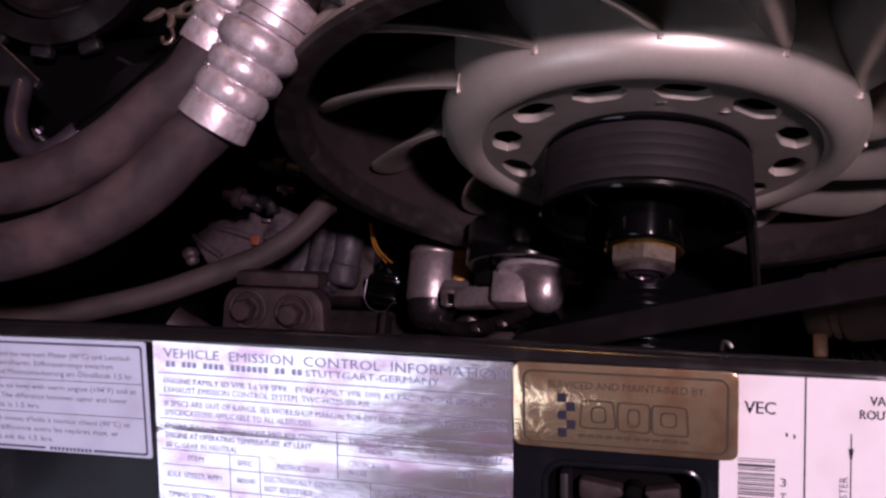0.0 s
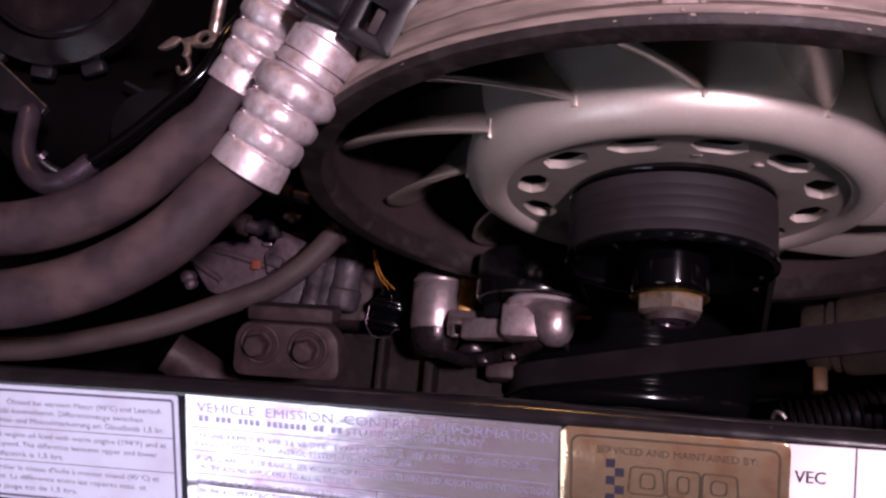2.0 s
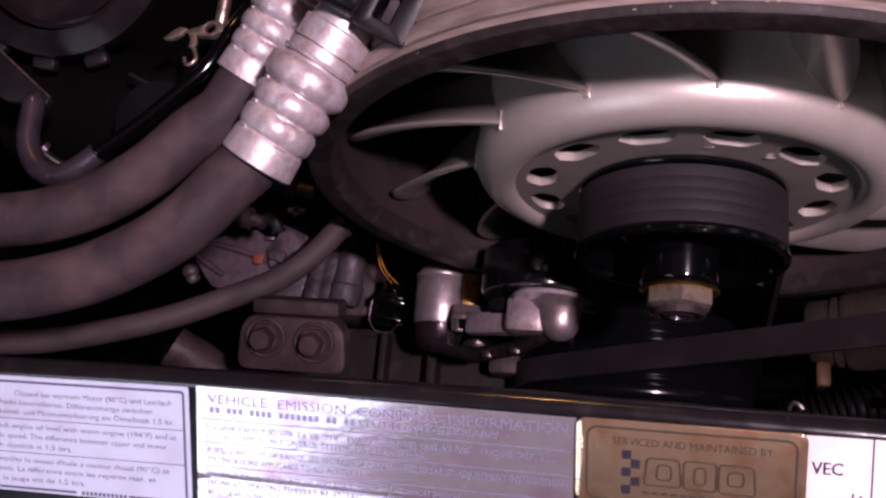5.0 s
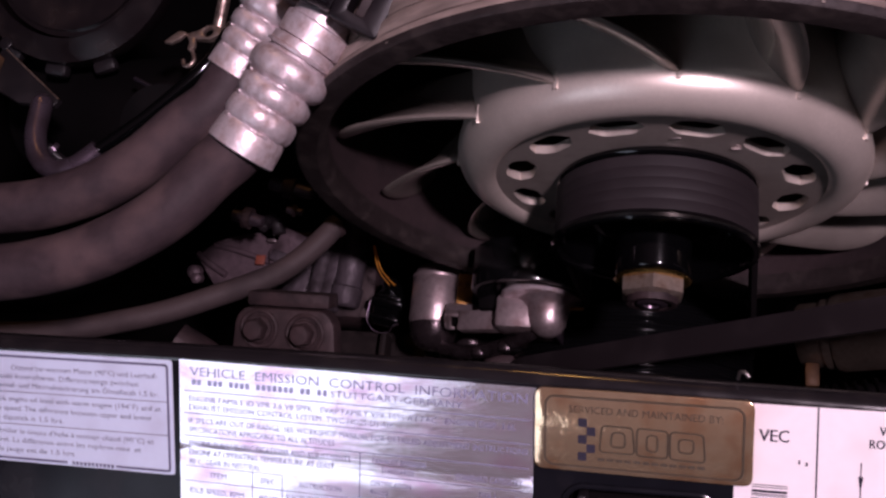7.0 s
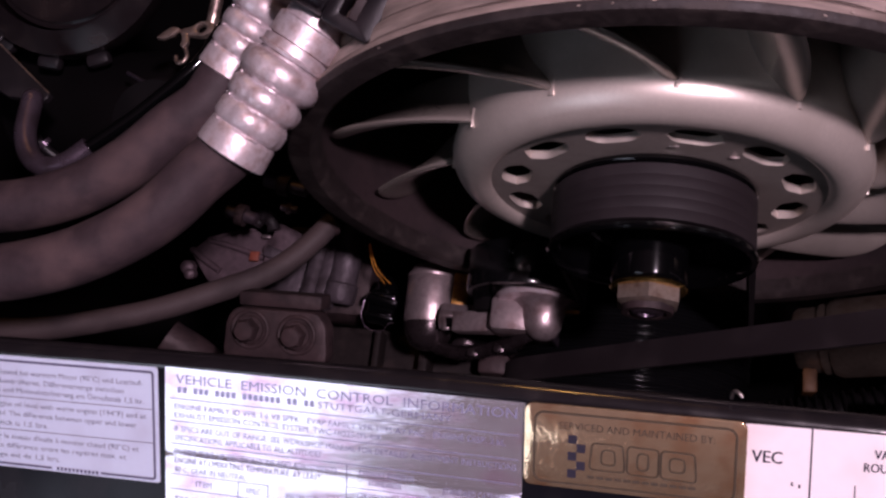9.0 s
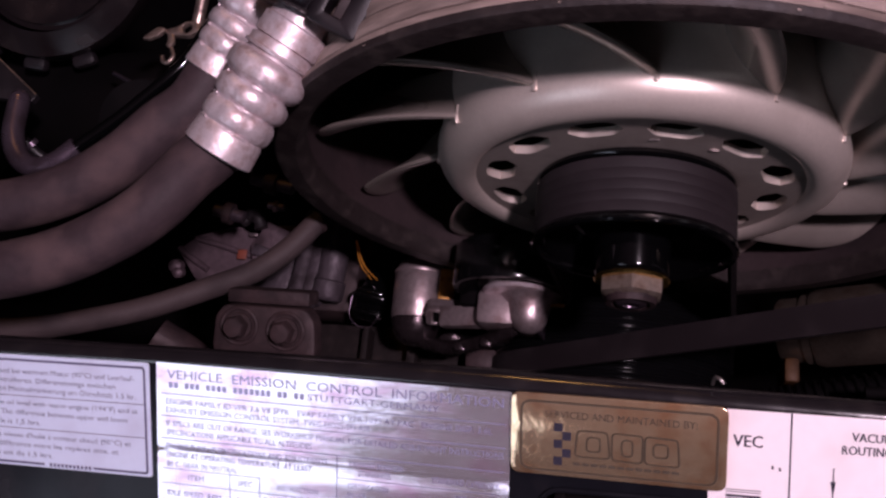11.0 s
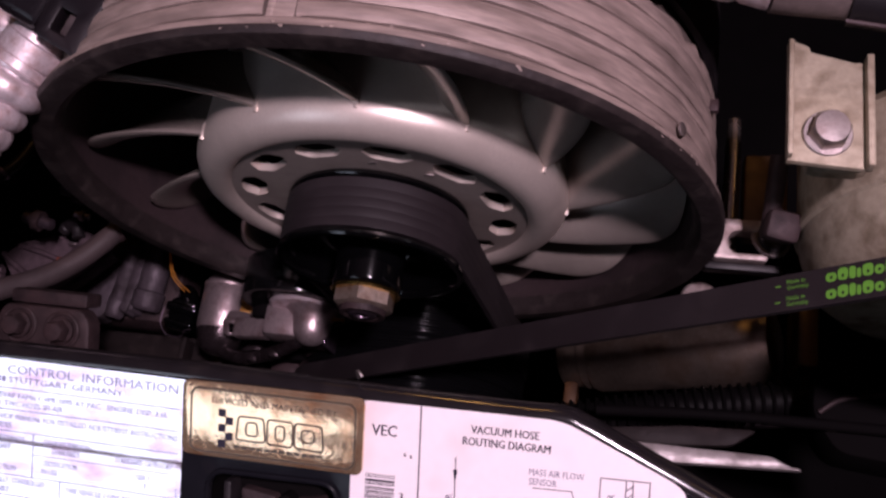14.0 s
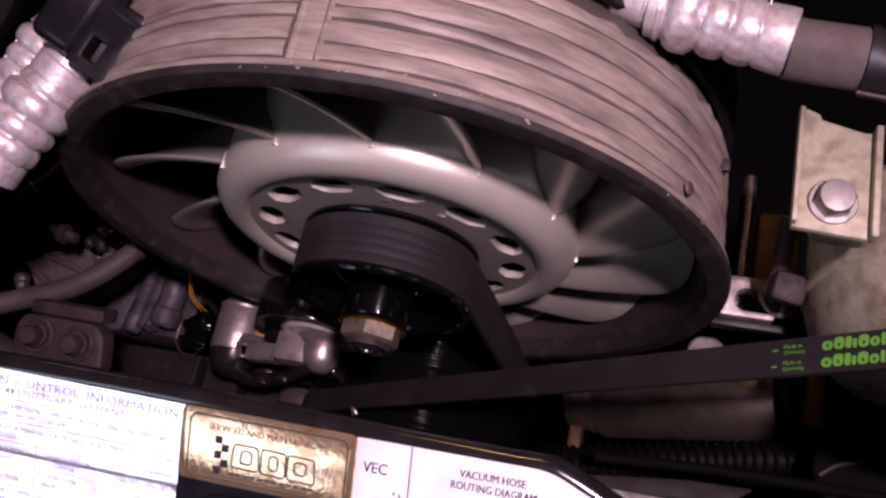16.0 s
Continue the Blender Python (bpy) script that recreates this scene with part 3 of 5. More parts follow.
def emission_label():
    m = PANEL @ Matrix.Translation((-0.1355, 0.0008, 0)) @ Matrix.Rotation(-0.0200, 4, "Z")
    t = thing("emission_label", "crinkled silver foil emission control label, printed dark", "sticker", m)
    W, H = 106.7, 76.0
    bm = bmesh.new()
    vs = [0, 0.4, 6, 12, 18, 24, 25.4, 26.2, 27.1, 27.9, 34, 42, 50, 58, 66, 75.6, H]
    hs = {26.2: -0.00022, 27.1: -0.00019}
    us = [0, 0.4] + [W * k / 14 for k in range(1, 14)] + [W - 0.4, W]
    grid = [[bm.verts.new((u * 0.001, (-v - 0.5 * math.sin(u * 0.03) * (20 < v < 30)) * 0.001,
                           0.00025 + (hs.get(v, 0) if 0 < u < W else 0) + (0.00006 * noise.noise((u * 0.09, v * 0.12, 3)) if 0.4 < u < W - 0.4 and 0.4 < v < H - 0.4 else 0)))
             for u in us] for v in vs]
    for r0, r1 in zip(grid, grid[1:]):
        for k in range(len(us) - 1):
            bm.faces.new((r1[k], r1[k + 1], r0[k + 1], r0[k]))
    t = part("foil", bm, FOIL, t)
    L = 0.00036
    K = FOIL_INK
    flat_text("VEHICLE  EMISSION  CONTROL  INFORMATION", 3.4, 104.5, 3.3, 2.75, t, K, L)
    for k in range(25):
        if k not in (2, 6, 11, 19, 22):
            marks([(4.0 + k * 1.72, 5.75, 5.2 + k * 1.72, 7.45)], t, K, L, "maker_bar")
    flat_text("STUTTGART-GERMANY", 47.6, 86.5, 6.6, 2.0, t, K, L)
    for v in (9.3, 16.1, 23.0):
        stroke(((1.5, v), (W - 1.5, v)), 0.28, t, K, L)
    flat_text("ENGINE FAMILY ID VPR 3.6 V8 SPFK   EVAP FAMILY VPR 1095 AY PAC   ENGINE DISP. 3.6L", 3.0, 101.6, 11.6, 1.75, t, K, L)
    flat_text("EXHAUST EMISSION CONTROL SYSTEM  TWC-HO2S-SFI-AIR", 3.0, 66.6, 14.2, 1.75, t, K, L)
    flat_text("IF SPECS ARE OUT OF RANGE, SEE WORKSHOP MANUAL FOR DETAILED ADJUSTMENT INSTRUCTIONS", 3.0, 105.0, 18.3, 1.75, t, K, L)
    flat_text("SPECIFICATIONS APPLICABLE TO ALL ALTITUDES", 3.0, 49.0, 21.1, 1.75, t, K, L)
    flat_text("ENGINE TUNE UP SPECIFICATIONS AND ADJUSTMENTS", 3.0, 53.8, 25.2, 1.7, t, K, L)
    flat_text("ENGINE AT OPERATING TEMPERATURE, AT LEAST", 3.0, 49.0, 28.0, 1.7, t, K, L)
    flat_text("80 C, GEAR IN NEUTRAL", 3.0, 26.0, 30.8, 1.7, t, K, L)
    stroke(((56.7, 23.0), (56.7, 36.6)), 0.28, t, K, L)
    flat_text("EXHAUST EMISSION", 60.5, 76.2, 25.0, 1.7, t, K, L)
    flat_text("STANDARDS", 63.2, 72.8, 27.7, 1.7, t, K, L)
    flat_text("STANDARD CATEGORY", 84.8, 103.8, 27.4, 1.7, t, K, L)
    stroke(((56.7, 29.6), (104.0, 29.6)), 0.22, t, K, L)
    flat_text("CERTIFICATION", 60.0, 72.0, 31.7, 1.7, t, K, L)
    flat_text("IN-USE", 60.0, 65.4, 34.3, 1.7, t, K, L)
    flat_text("TIER 1", 91.5, 96.3, 31.9, 1.7, t, K, L)
    flat_text("1", 94.8, 95.2, 34.4, 1.7, t, K, L)
    stroke(((1.5, 32.3), (33.0, 32.3)), 0.22, t, K, L)
    flat_text("ITEM", 10.0, 15.0, 34.6, 1.7, t, K, L)
    flat_text("SPEC", 25.9, 30.5, 34.6, 1.7, t, K, L)
    flat_text("INSTRUCTION", 38.2, 51.1, 34.6, 1.7, t, K, L)
    for v in (36.9, 43.5, 50.8):
        stroke(((1.5, v), (66.4, v)), 0.22, t, K, L)
    stroke(((66.4, 36.9), (W - 1.5, 36.9)), 0.22, t, K, L)
    for u, v0, v1 in ((23.4, 32.5, 66), (32.8, 32.5, 66), (66.4, 36.9, 66), (W - 1.4, 34, 56)):
        stroke(((u, v0), (u, v1)), 0.22, t, K, L)
    for body, u0, u1, v in (("IDLE SPEED, RPM", 3, 20.5, 39.8), ("880±40", 25.4, 31.2, 39.8), ("ELECTRONICALLY  CONTROLLED", 34.2, 61.2, 38.7), ("NOT ADJUSTABLE", 34.2, 48.8, 41.6),
                            ("TIMING SETTING", 3, 18.5, 46.0), ("(BTDC, °)", 3, 11.5, 48.8), ("3°±3°", 25.9, 30.4, 46.0), ("880", 26.6, 29.6, 48.8),
                            ("ELECTRONICALLY  CONTROLLED", 34.2, 61.2, 46.0), ("NOT ADJUSTABLE", 34.2, 48.8, 48.8), ("CO (%)", 3, 10, 53.5), ("0.8±0.4", 25.4, 31.2, 53.5),
                            ("OXYGEN SENSOR CONTACT", 34.2, 57.3, 52.9), ("CONNECTED, MEASURE BEFORE", 34.2, 61.5, 55.7), ("TWC, NOT ADJUSTABLE", 34.2, 54.5, 58.5),
                            ("THIS VEHICLE CONFORMS TO", 68.3, 95.6, 39.3), ("U.S. EPA AND STATE OF CALIFORNIA", 68.3, 102.0, 42.1), ("REGULATIONS APPLICABLE TO 1997", 68.3, 101.3, 44.9),
                            ("MODEL YEAR NEW MOTOR VEHICLES.", 68.3, 101.8, 47.7), ("THREE WAY CATALYST", 71.6, 100.0, 53.0)):
        flat_text(body, u0, u1, v, 1.7, t, K, L)


def brass_plate():
    t = thing("service_plate", "worn brass-coloured embossed service plate", "plate", PANEL @ Matrix.Translation((0, 0, 0.0018)) @ Matrix.Rotation(radians(-2.4), 4, "Y"))
    T = 0.0009
    t = part("sheet", plate([(u * 0.001, v * 0.001) for u, v in rounded(-28.9, -23.2, 28.1, -0.7, 2.2)], T, m=Matrix.Translation((0, 0, T + 0.0002)), bevel=0.00035), BRASS, t)
    L = T + 0.00035
    b = rounded(-25.9, -21.7, 25.6, -2.8, 2.4, 4)
    bd = [Vector((x * 0.001, y * 0.001, T + 0.0002)) for x, y in b]
    part("border", sweep(bd + bd[:1], 0.00034, 6, caps=False), BROWN_INK, t)
    flat_text("SERVICED AND MAINTAINED BY:", -19.4, 20.4, 6.0, 2.0, t, BROWN_INK, L)
    for u, v in ((-15.8, 9.6), (-13.5, 11.9), (-15.8, 14.2), (-13.5, 16.6), (-15.8, 18.9)):
        marks([(u - 1.15, v - 1.15, u + 1.15, v + 1.15)], t, INK, L, "check_square")
    def emblem(pts):
        q = [Vector((x * 0.001, -y * 0.001, T + 0.0003)) for x, y in round_corners(pts, 1.2, 3)]
        part("emblem_outline", sweep(q + q[:1], 0.00027, 6, caps=False), BROWN_INK, t)
    emblem([(-10.6, 10.0), (-2.6, 10.0), (-1.9, 17.2), (-11.2, 17.2)])
    emblem([(-8.0, 11.6), (-4.6, 11.6), (-4.4, 15.6), (-8.2, 15.6)])
    emblem([(-1.4, 10.0), (6.6, 10.2), (6.6, 17.6), (-1.4, 17.4)])
    emblem([(1.2, 11.6), (4.0, 11.6), (4.0, 16.0), (1.2, 16.0)])
    emblem([(7.2, 10.2), (15.6, 10.4), (16.2, 17.8), (7.2, 17.6)])
    emblem([(9.4, 12.0), (13.2, 12.0), (13.2, 15.6), (9.4, 15.6)])
    for k in range(12):
        marks([(-11.6 + k * 2.35, 18.9, -9.75 + k * 2.35, 19.7)], t, BROWN_INK, L, "maker_bar")


def vacuum_label():
    t = thing("vacuum_hose_label", "white vacuum hose routing diagram sticker, printed black", "sticker", PANEL)
    T = 0.00022
    pts = round_corners([(23.6, 2.0), (84.0, 2.3), (119.0, 18.2), (120.6, 75), (23.6, 75)], 5.0)
    t = part("sheet", sheet_label([(u, v) for u, v in pts], T), WHITE_LABEL, t)
    L = T + 0.00012
    stroke(((43.7, 2.2), (44.3, 74)), 0.4, t, INK, L)
    flat_text("VEC", 29.5, 36.8, 10.2, 3.2, t, INK, L, bold=0.02)
    marks([(39.3, 16.3, 39.8, 17.3), (41.1, 16.7, 41.6, 17.7)], t, INK, L, "tick_mark")
    rng = random.Random(4)
    v, rows = 23.4, []
    while v < 62:
        w = rng.choice((0.25, 0.25, 0.4, 0.7))
        rows.append((28.1, v, 36.9, v + w))
        v += w + rng.choice((0.2, 0.25, 0.35, 0.6))
    marks(rows, t, INK, L, "barcode")
    for c, v in (("3", 29.1), ("T", 32.9), ("3", 36.7), ("6", 40.4)):
        flat_text(c, 38.2, 39.7, v, 2.1, t, INK, L)
    flat_text("VACUUM HOSE", 58.4, 77.6, 7.2, 2.3, t, INK, L, bold=0.022)
    flat_text("ROUTING DIAGRAM", 56.2, 81.0, 10.7, 2.3, t, INK, L, bold=0.022)
    stroke(((54.4, 15.8), (55.1, 70)), 0.3, t, INK, L)
    for tri in (((54.5, 23.6), (55.1, 19.4), (53.8, 19.4)), ((116.3, 29.2), (115.6, 33.6), (117.0, 33.6))):
        bm = bmesh.new()
        bm.faces.new([bm.verts.new((u * 0.001, -v * 0.001, L)) for u, v in tri])
        part("arrow_head", bm, INK, t, smooth=False)
    flat_text("FROM CANISTER", -46.5, -26.6, 52.9, 1.9, t, INK_GREY, L, turn=1)
    flat_text("MASS AIR FLOW", 75.4, 90.7, 17.5, 1.9, t, INK_GREY, L)
    flat_text("SENSOR", 75.5, 83.3, 20.2, 1.9, t, INK_GREY, L)
    stroke(((76.8, 22.1), (87.5, 21.9), (90.8, 30.8)), 0.25, t, INK, L)
    dot = bmesh.new()
    bmesh.ops.create_circle(dot, cap_ends=True, segments=14, radius=0.0006, matrix=Matrix.Translation((0.0908, -0.0308, L)))
    part("dot", dot, INK, t, smooth=False)
    flat_text("THROTTLE", 62.8, 72.0, 28.4, 1.9, t, INK_GREY, L)
    flat_text("BODY", 62.9, 68.0, 31.2, 1.9, t, INK_GREY, L)
    stroke(((62.8, 33.2), (73.0, 33.0), (80, 43)), 0.25, t, INK, L)
    stroke(((95.2, 60), (95.2, 17.1), (108.6, 17.0), (108.9, 60)), 0.3, t, INK, L)
    stroke(((102.2, 17.0), (102.4, 60)), 0.3, t, INK, L)
    stroke(((104.1, 17.0), (104.3, 60)), 0.3, t, INK, L)
    for k in range(17):
        stroke(((102.3, 20 + 2.3 * k), (104.2, 18.4 + 2.3 * k)), 0.3, t, INK, L)
    flat_text("AIR CLEANER", -35.6, -21.4, 98.3, 1.9, t, INK_GREY, L, turn=1)
    flat_text("HOUSING", -36.2, -26.5, 100.8, 1.9, t, INK_GREY, L, turn=1)
    arc = [(79.3, 44), (79.4, 38)] + [(84.6 - 5.2 * math.cos(radians(a)), 34.2 - 5.3 * math.sin(radians(a))) for a in range(0, 91, 15)] + [(95.2, 28.9)]
    stroke(arc, 0.3, t, INK, L)
    stroke(((89.4, 28.9), (89.5, 35.3)), 0.3, t, INK, L)
    stroke(((84.5, 44), (84.6, 38), (86.2, 35.6), (95.2, 35.0)), 0.3, t, INK, L)
    stroke(((116.3, 33), (116.2, 60)), 0.3, t, INK, L)


oil_label()
emission_label()
vacuum_label()
brass_plate()


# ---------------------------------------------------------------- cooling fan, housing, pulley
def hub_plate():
    """The flat disc with twelve rounded slots; r 0.012 to 0.058, slots at r 0.051."""
    bm = bmesh.new()
    N = 32
    r_in, r_out, rc, half_r, half_a = 0.036, 0.0590, 0.0500, 0.0052, 10.8
    thick = 0.0032
    for k in range(12):
        mid = 15 + 30 * k
        outer, inner = [], []
        for j in range(N):
            ph = 2 * math.pi * j / N
            c, s = math.cos(ph), math.sin(ph)
            e = (abs(s) ** 7 + (abs(c) + 0.36 * abs(s)) ** 7) ** (-1 / 7)
            inner.append((mid + half_a * c * e, rc + half_r * s * e))
            f = 1 / max(abs(c), abs(s))
            a, r = c * f * 15.0, s * f
            outer.append((mid + a, rc + (r * (r_out - rc) if r > 0 else r * (rc - r_in))))
        rows = []
        for loop, y in ((outer, 0.0), (inner, 0.0), (inner, thick), (outer, thick)):
            rows.append([bm.verts.new((r * math.cos(radians(a)), y + 0.0005, r * math.sin(radians(a)))) for a, r in loop])
        for a, b in zip(rows, rows[1:]):
            for j in range(N):
                i = (j + 1) % N
                # Slot walls get the lighter alloy, as if lit; the face stays darkened.
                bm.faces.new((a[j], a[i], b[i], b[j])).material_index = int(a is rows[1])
    bmesh.ops.remove_doubles(bm, verts=bm.verts, dist=1e-5)
    bmesh.ops.recalc_face_normals(bm, faces=bm.faces)
    return bm


def blade_mesh():
    """One twisted blade with a thick round nose: steep at the hub, lying flat at the tip, its front face convex, the tip's leading corner rounded."""
    bm = bmesh.new()
    NR, NC = 26, 15
    rows = []
    for i in range(NR):
        s = 1 - (1 - i / (NR - 1)) ** 1.3
        r = 0.0700 + 0.0490 * s
        pitch = radians(57 - 27 * s ** 0.85)
        length = 0.034 + 0.011 * s
        nose = radians(432 * (r - 0.0755))
        corner = max(0.0, (s - 0.84) / 0.16)
        start = 0.20 * (1 - math.sqrt(max(0.0, 1 - corner ** 2)))
        ring = []
        for side, steps in ((1, range(NC)), (-1, range(NC - 2, 0, -1))):
            for j in steps:
                c = (j / (NC - 1)) ** 1.6
                q = start + (1 - start) * c
                half = 0.0029 * (1 - 0.35 * s) * (2.2 * math.sqrt(c) * (1 - c) + 0.16 * math.sqrt(c)) * (1 - 0.55 * corner ** 3)
                off = length * 0.10 * 4 * q * (1 - q) + side * half
                t = q * length * math.cos(pitch) + off * math.sin(pitch)
                y = 0.0072 + q * length * math.sin(pitch) - off * math.cos(pitch)
                a = nose + t / r
                ring.append(bm.verts.new((r * math.cos(a), y, r * math.sin(a))))
        rows.append(ring)
    n = len(rows[0])
    for a, b in zip(rows, rows[1:]):
        for j in range(n):
            k = (j + 1) % n
            bm.faces.new((a[j], a[k], b[k], b[j]))
    bm.faces.new(rows[0][::-1])
    bm.faces.new(rows[-1])
    bmesh.ops.recalc_face_normals(bm, faces=bm.faces)
    return bm


fan = thing("cooling_fan", "satin grey-beige cast alloy axial cooling fan", "fan")
ring_profile = [(0.0715, 0.046), (0.0730, 0.016), (0.0738, 0.0115), (0.0740, 0.0090), (0.0736, 0.0060), (0.0724, 0.0034), (0.0706, 0.0009), (0.0682, -0.0009),
                (0.0656, -0.0018), (0.0632, -0.0020), (0.0612, -0.0016), (0.0598, -0.0007), (0.0590, 0.0004), (0.0586, 0.0020), (0.0588, 0.0044), (0.0610, 0.0065), (0.0680, 0.012), (0.0690, 0.046)]
part("hub_ring", lathe(ring_profile, seg=128, closed=True), FAN_CAST, fan)
part("hub_plate", hub_plate(), HUB_SHADE, fan, "face coloured darker for shade, its twelve slot walls left light").data.materials.append(FAN_CAST)
part("hub_centre", lathe([(0, 0.0005), (0.0362, 0.0005), (0.0362, 0.0027), (0, 0.0027)], seg=72), HUB_SHADE, fan)
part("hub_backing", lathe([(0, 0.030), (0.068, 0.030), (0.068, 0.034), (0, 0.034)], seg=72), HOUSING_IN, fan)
first = None
for k in range(12):
    if first is None:
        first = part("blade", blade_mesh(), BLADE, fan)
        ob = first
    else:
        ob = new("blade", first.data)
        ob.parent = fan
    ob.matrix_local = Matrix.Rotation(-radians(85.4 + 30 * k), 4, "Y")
    lug = part("blade_root", box((0.0012, 0.007, 0.0016), (0.0737, 0.0085, 0.0), 0.0003), FAN_CAST, fan) if k == 0 else new("blade_root", lug.data)
    lug.parent = ob
    lug.matrix_local = Matrix.Rotation(radians(0.4), 4, "Y")
part("balance_clip", box((0.0034, 0.0005, 0.0007), (0.012, 0.0002, 0.0405), 0.0003, Matrix.Rotation(radians(-8), 4, "Y")), STEEL, fan)
part("balance_clip", box((0.0034, 0.0005, 0.0006), (0.022, 0.0002, 0.0365), 0.0004, Matrix.Rotation(radians(6), 4, "Y")), STEEL, fan)

housing = thing("fan_housing", "oxidised ribbed cast fan housing with dark flange", "fan housing")
part("shell", lathe([(0.1290, 0.0022), (0.1278, 0.0032), (0.1268, 0.020), (0.1252, 0.046), (0.1235, 0.052), (0.1215, 0.054), (0.1215, 0.0022)], seg=160, closed=True), HOUSING_GROOVE, housing, "darker grooves between the ribs")
part("flange", lathe([(0.1300, -0.0046), (0.1315, -0.0042), (0.1322, -0.0026), (0.1318, 0.0005), (0.1300, 0.0020), (0.1285, 0.0026), (0.1240, 0.0030), (0.1240, -0.0030)], seg=160, closed=True), HOUSING, housing)
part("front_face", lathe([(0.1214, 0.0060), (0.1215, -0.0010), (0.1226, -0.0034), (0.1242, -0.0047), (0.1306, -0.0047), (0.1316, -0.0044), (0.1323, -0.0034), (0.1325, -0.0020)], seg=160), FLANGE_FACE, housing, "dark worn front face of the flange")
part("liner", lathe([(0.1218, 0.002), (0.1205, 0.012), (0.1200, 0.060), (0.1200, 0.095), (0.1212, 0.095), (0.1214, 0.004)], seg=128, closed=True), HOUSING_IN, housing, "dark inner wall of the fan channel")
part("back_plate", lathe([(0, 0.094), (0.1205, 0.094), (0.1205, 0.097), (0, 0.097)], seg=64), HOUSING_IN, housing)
for k, (y, w) in enumerate(((0.0066, 0.0026), (0.0138, 0.0036), (0.0206, 0.0018), (0.0276, 0.0038), (0.0360, 0.0036), (0.0432, 0.0024))):
    r = 0.1278 - 0.045 * y
    prof = [(r - 0.0010, y - w - 0.0002), (r + 0.0008, y - w), (r + 0.0014, y - w * 0.55), (r + 0.0015, y + w * 0.45), (r + 0.0009, y + w), (r - 0.0010, y + w + 0.0002)]
    bm = lathe(prof, seg=170, closed=True, start=93.5, sweep=355.5)
    for v in bm.verts:
        f = 1 + 0.0030 * noise.noise((v.co.x * 90, k * 7.0, v.co.z * 90))
        v.co.x, v.co.z = v.co.x * f, v.co.z * f
        v.co.y += 0.0006 * noise.noise((v.co.x * 70, 5 + k * 3.0, v.co.z * 45))
        if k == 5 and v.co.y > y:
            v.co.y += 0.0030 * noise.noise((v.co.x * 160, 2.0, v.co.z * 160)) + 0.0016 * noise.noise((v.co.x * 420, 9.0, v.co.z * 420))
    part("rib", bm, HOUSING, housing)
part("seam_bar", box((0.0088, 0.044, 0.0020), (0.0, 0.0245, 0.1270), 0.0006, Matrix.Rotation(radians(-1.25), 4, "Y")), HOUSING, housing)
part("seam", box((0.0024, 0.044, 0.0022), (0.0, 0.0245, 0.1272), 0.0006, Matrix.Rotation(radians(-2.6), 4, "Y")), HOUSING, housing)
part("seam", box((0.0016, 0.044, 0.0018), (0.0, 0.0245, 0.1270), 0.0005, Matrix.Rotation(radians(1.2), 4, "Y")), HOUSING, housing)
part("rivet", disc(0.0024, 0.0008, facing((0.1118, 0.0062, 0.0672), (0.857, 0, 0.515)), 20, 0.0003), STEEL, housing, "bright rivet head")
part("clamp_lug", box((0.004, 0.005, 0.003), (0.1268, 0.034, 0.020), 0.0008, Matrix.Rotation(radians(-6), 4, "Y")), DARK_CAST, housing)
chips = bmesh.new()
rng = random.Random(11)
for k in range(54):
    a = radians(rng.uniform(-20, 200))
    y = rng.choice((-0.0030, -0.0022, -0.0016, 0.0012)) + rng.uniform(-0.0006, 0.0006)
    rr = 0.13255 if y < 0.0005 else 0.1312
    w, h = rng.uniform(0.0003, 0.0011), rng.uniform(0.0002, 0.0006)
    vs = []
    for du, dy in ((-1, -0.6), (0.2, -1), (1, 0.1), (0.3, 1), (-0.7, 0.7)):
        b = a + du * w / rr * rng.uniform(0.6, 1.1)
        vs.append(chips.verts.new((rr * math.cos(b), y + dy * h * rng.uniform(0.6, 1.1), rr * math.sin(b))))
    chips.faces.new(vs)
tagged(part("bare_metal_chips", chips, CHIP, housing, "bright chips along the flange edge"), kind="stuff")
strap = thing("housing_strap", "black steel clamping strap round a fan housing", "strap")
part("band", lathe([(0.1268, 0.054), (0.1276, 0.056), (0.1276, 0.084), (0.1262, 0.086), (0.1240, 0.086), (0.1240, 0.054)], seg=128, closed=True), BLACK_PLASTIC, strap)

pulley = thing("fan_pulley", "deep black enamelled belt pulley on a fan shaft", "pulley")
part("rim", lathe([(0.0335, -0.0245), (0.0345, -0.0258), (0.0362, -0.0258), (0.0368, -0.0250), (0.0366, -0.0236), (0.0352, -0.0226), (0.0338, -0.0222), (0.0338, -0.0030),
                   (0.0352, -0.0024), (0.0360, -0.0012), (0.0356, 0.0003), (0.0310, 0.0003), (0.0310, -0.0050), (0.0325, -0.0080)], seg=112, closed=True), BLACK_GLOSS, pulley)
part("dish", lathe([(0.0328, -0.0235), (0.0322, -0.0110), (0.0300, -0.0075), (0.0240, -0.0062), (0.0140, -0.0075), (0.0095, -0.0100), (0.0076, -0.0130)], seg=96), BLACK_GLOSS, pulley)
part("boss", lathe([(0.0165, -0.0068), (0.0142, -0.0082), (0.0136, -0.0110), (0.0134, -0.0330), (0.0128, -0.0346), (0.0118, -0.0353), (0, -0.0353)], seg=96), BLACK_GLOSS, pulley, "polished black boss")
part("washer", lathe([(0, -0.0351), (0.0130, -0.0351), (0.0136, -0.0358), (0.0130, -0.0366), (0, -0.0366)], seg=48), GOLD, pulley, "yellow zinc washer")
NM = Matrix.Rotation(radians(90), 4, "X")
nut = part("nut", hex_head(0.0120, 0.0060, Matrix.Translation((0, -0.0366, 0)) @ NM, 28), BRASS_NUT, pulley, "dull plated hexagon nut")
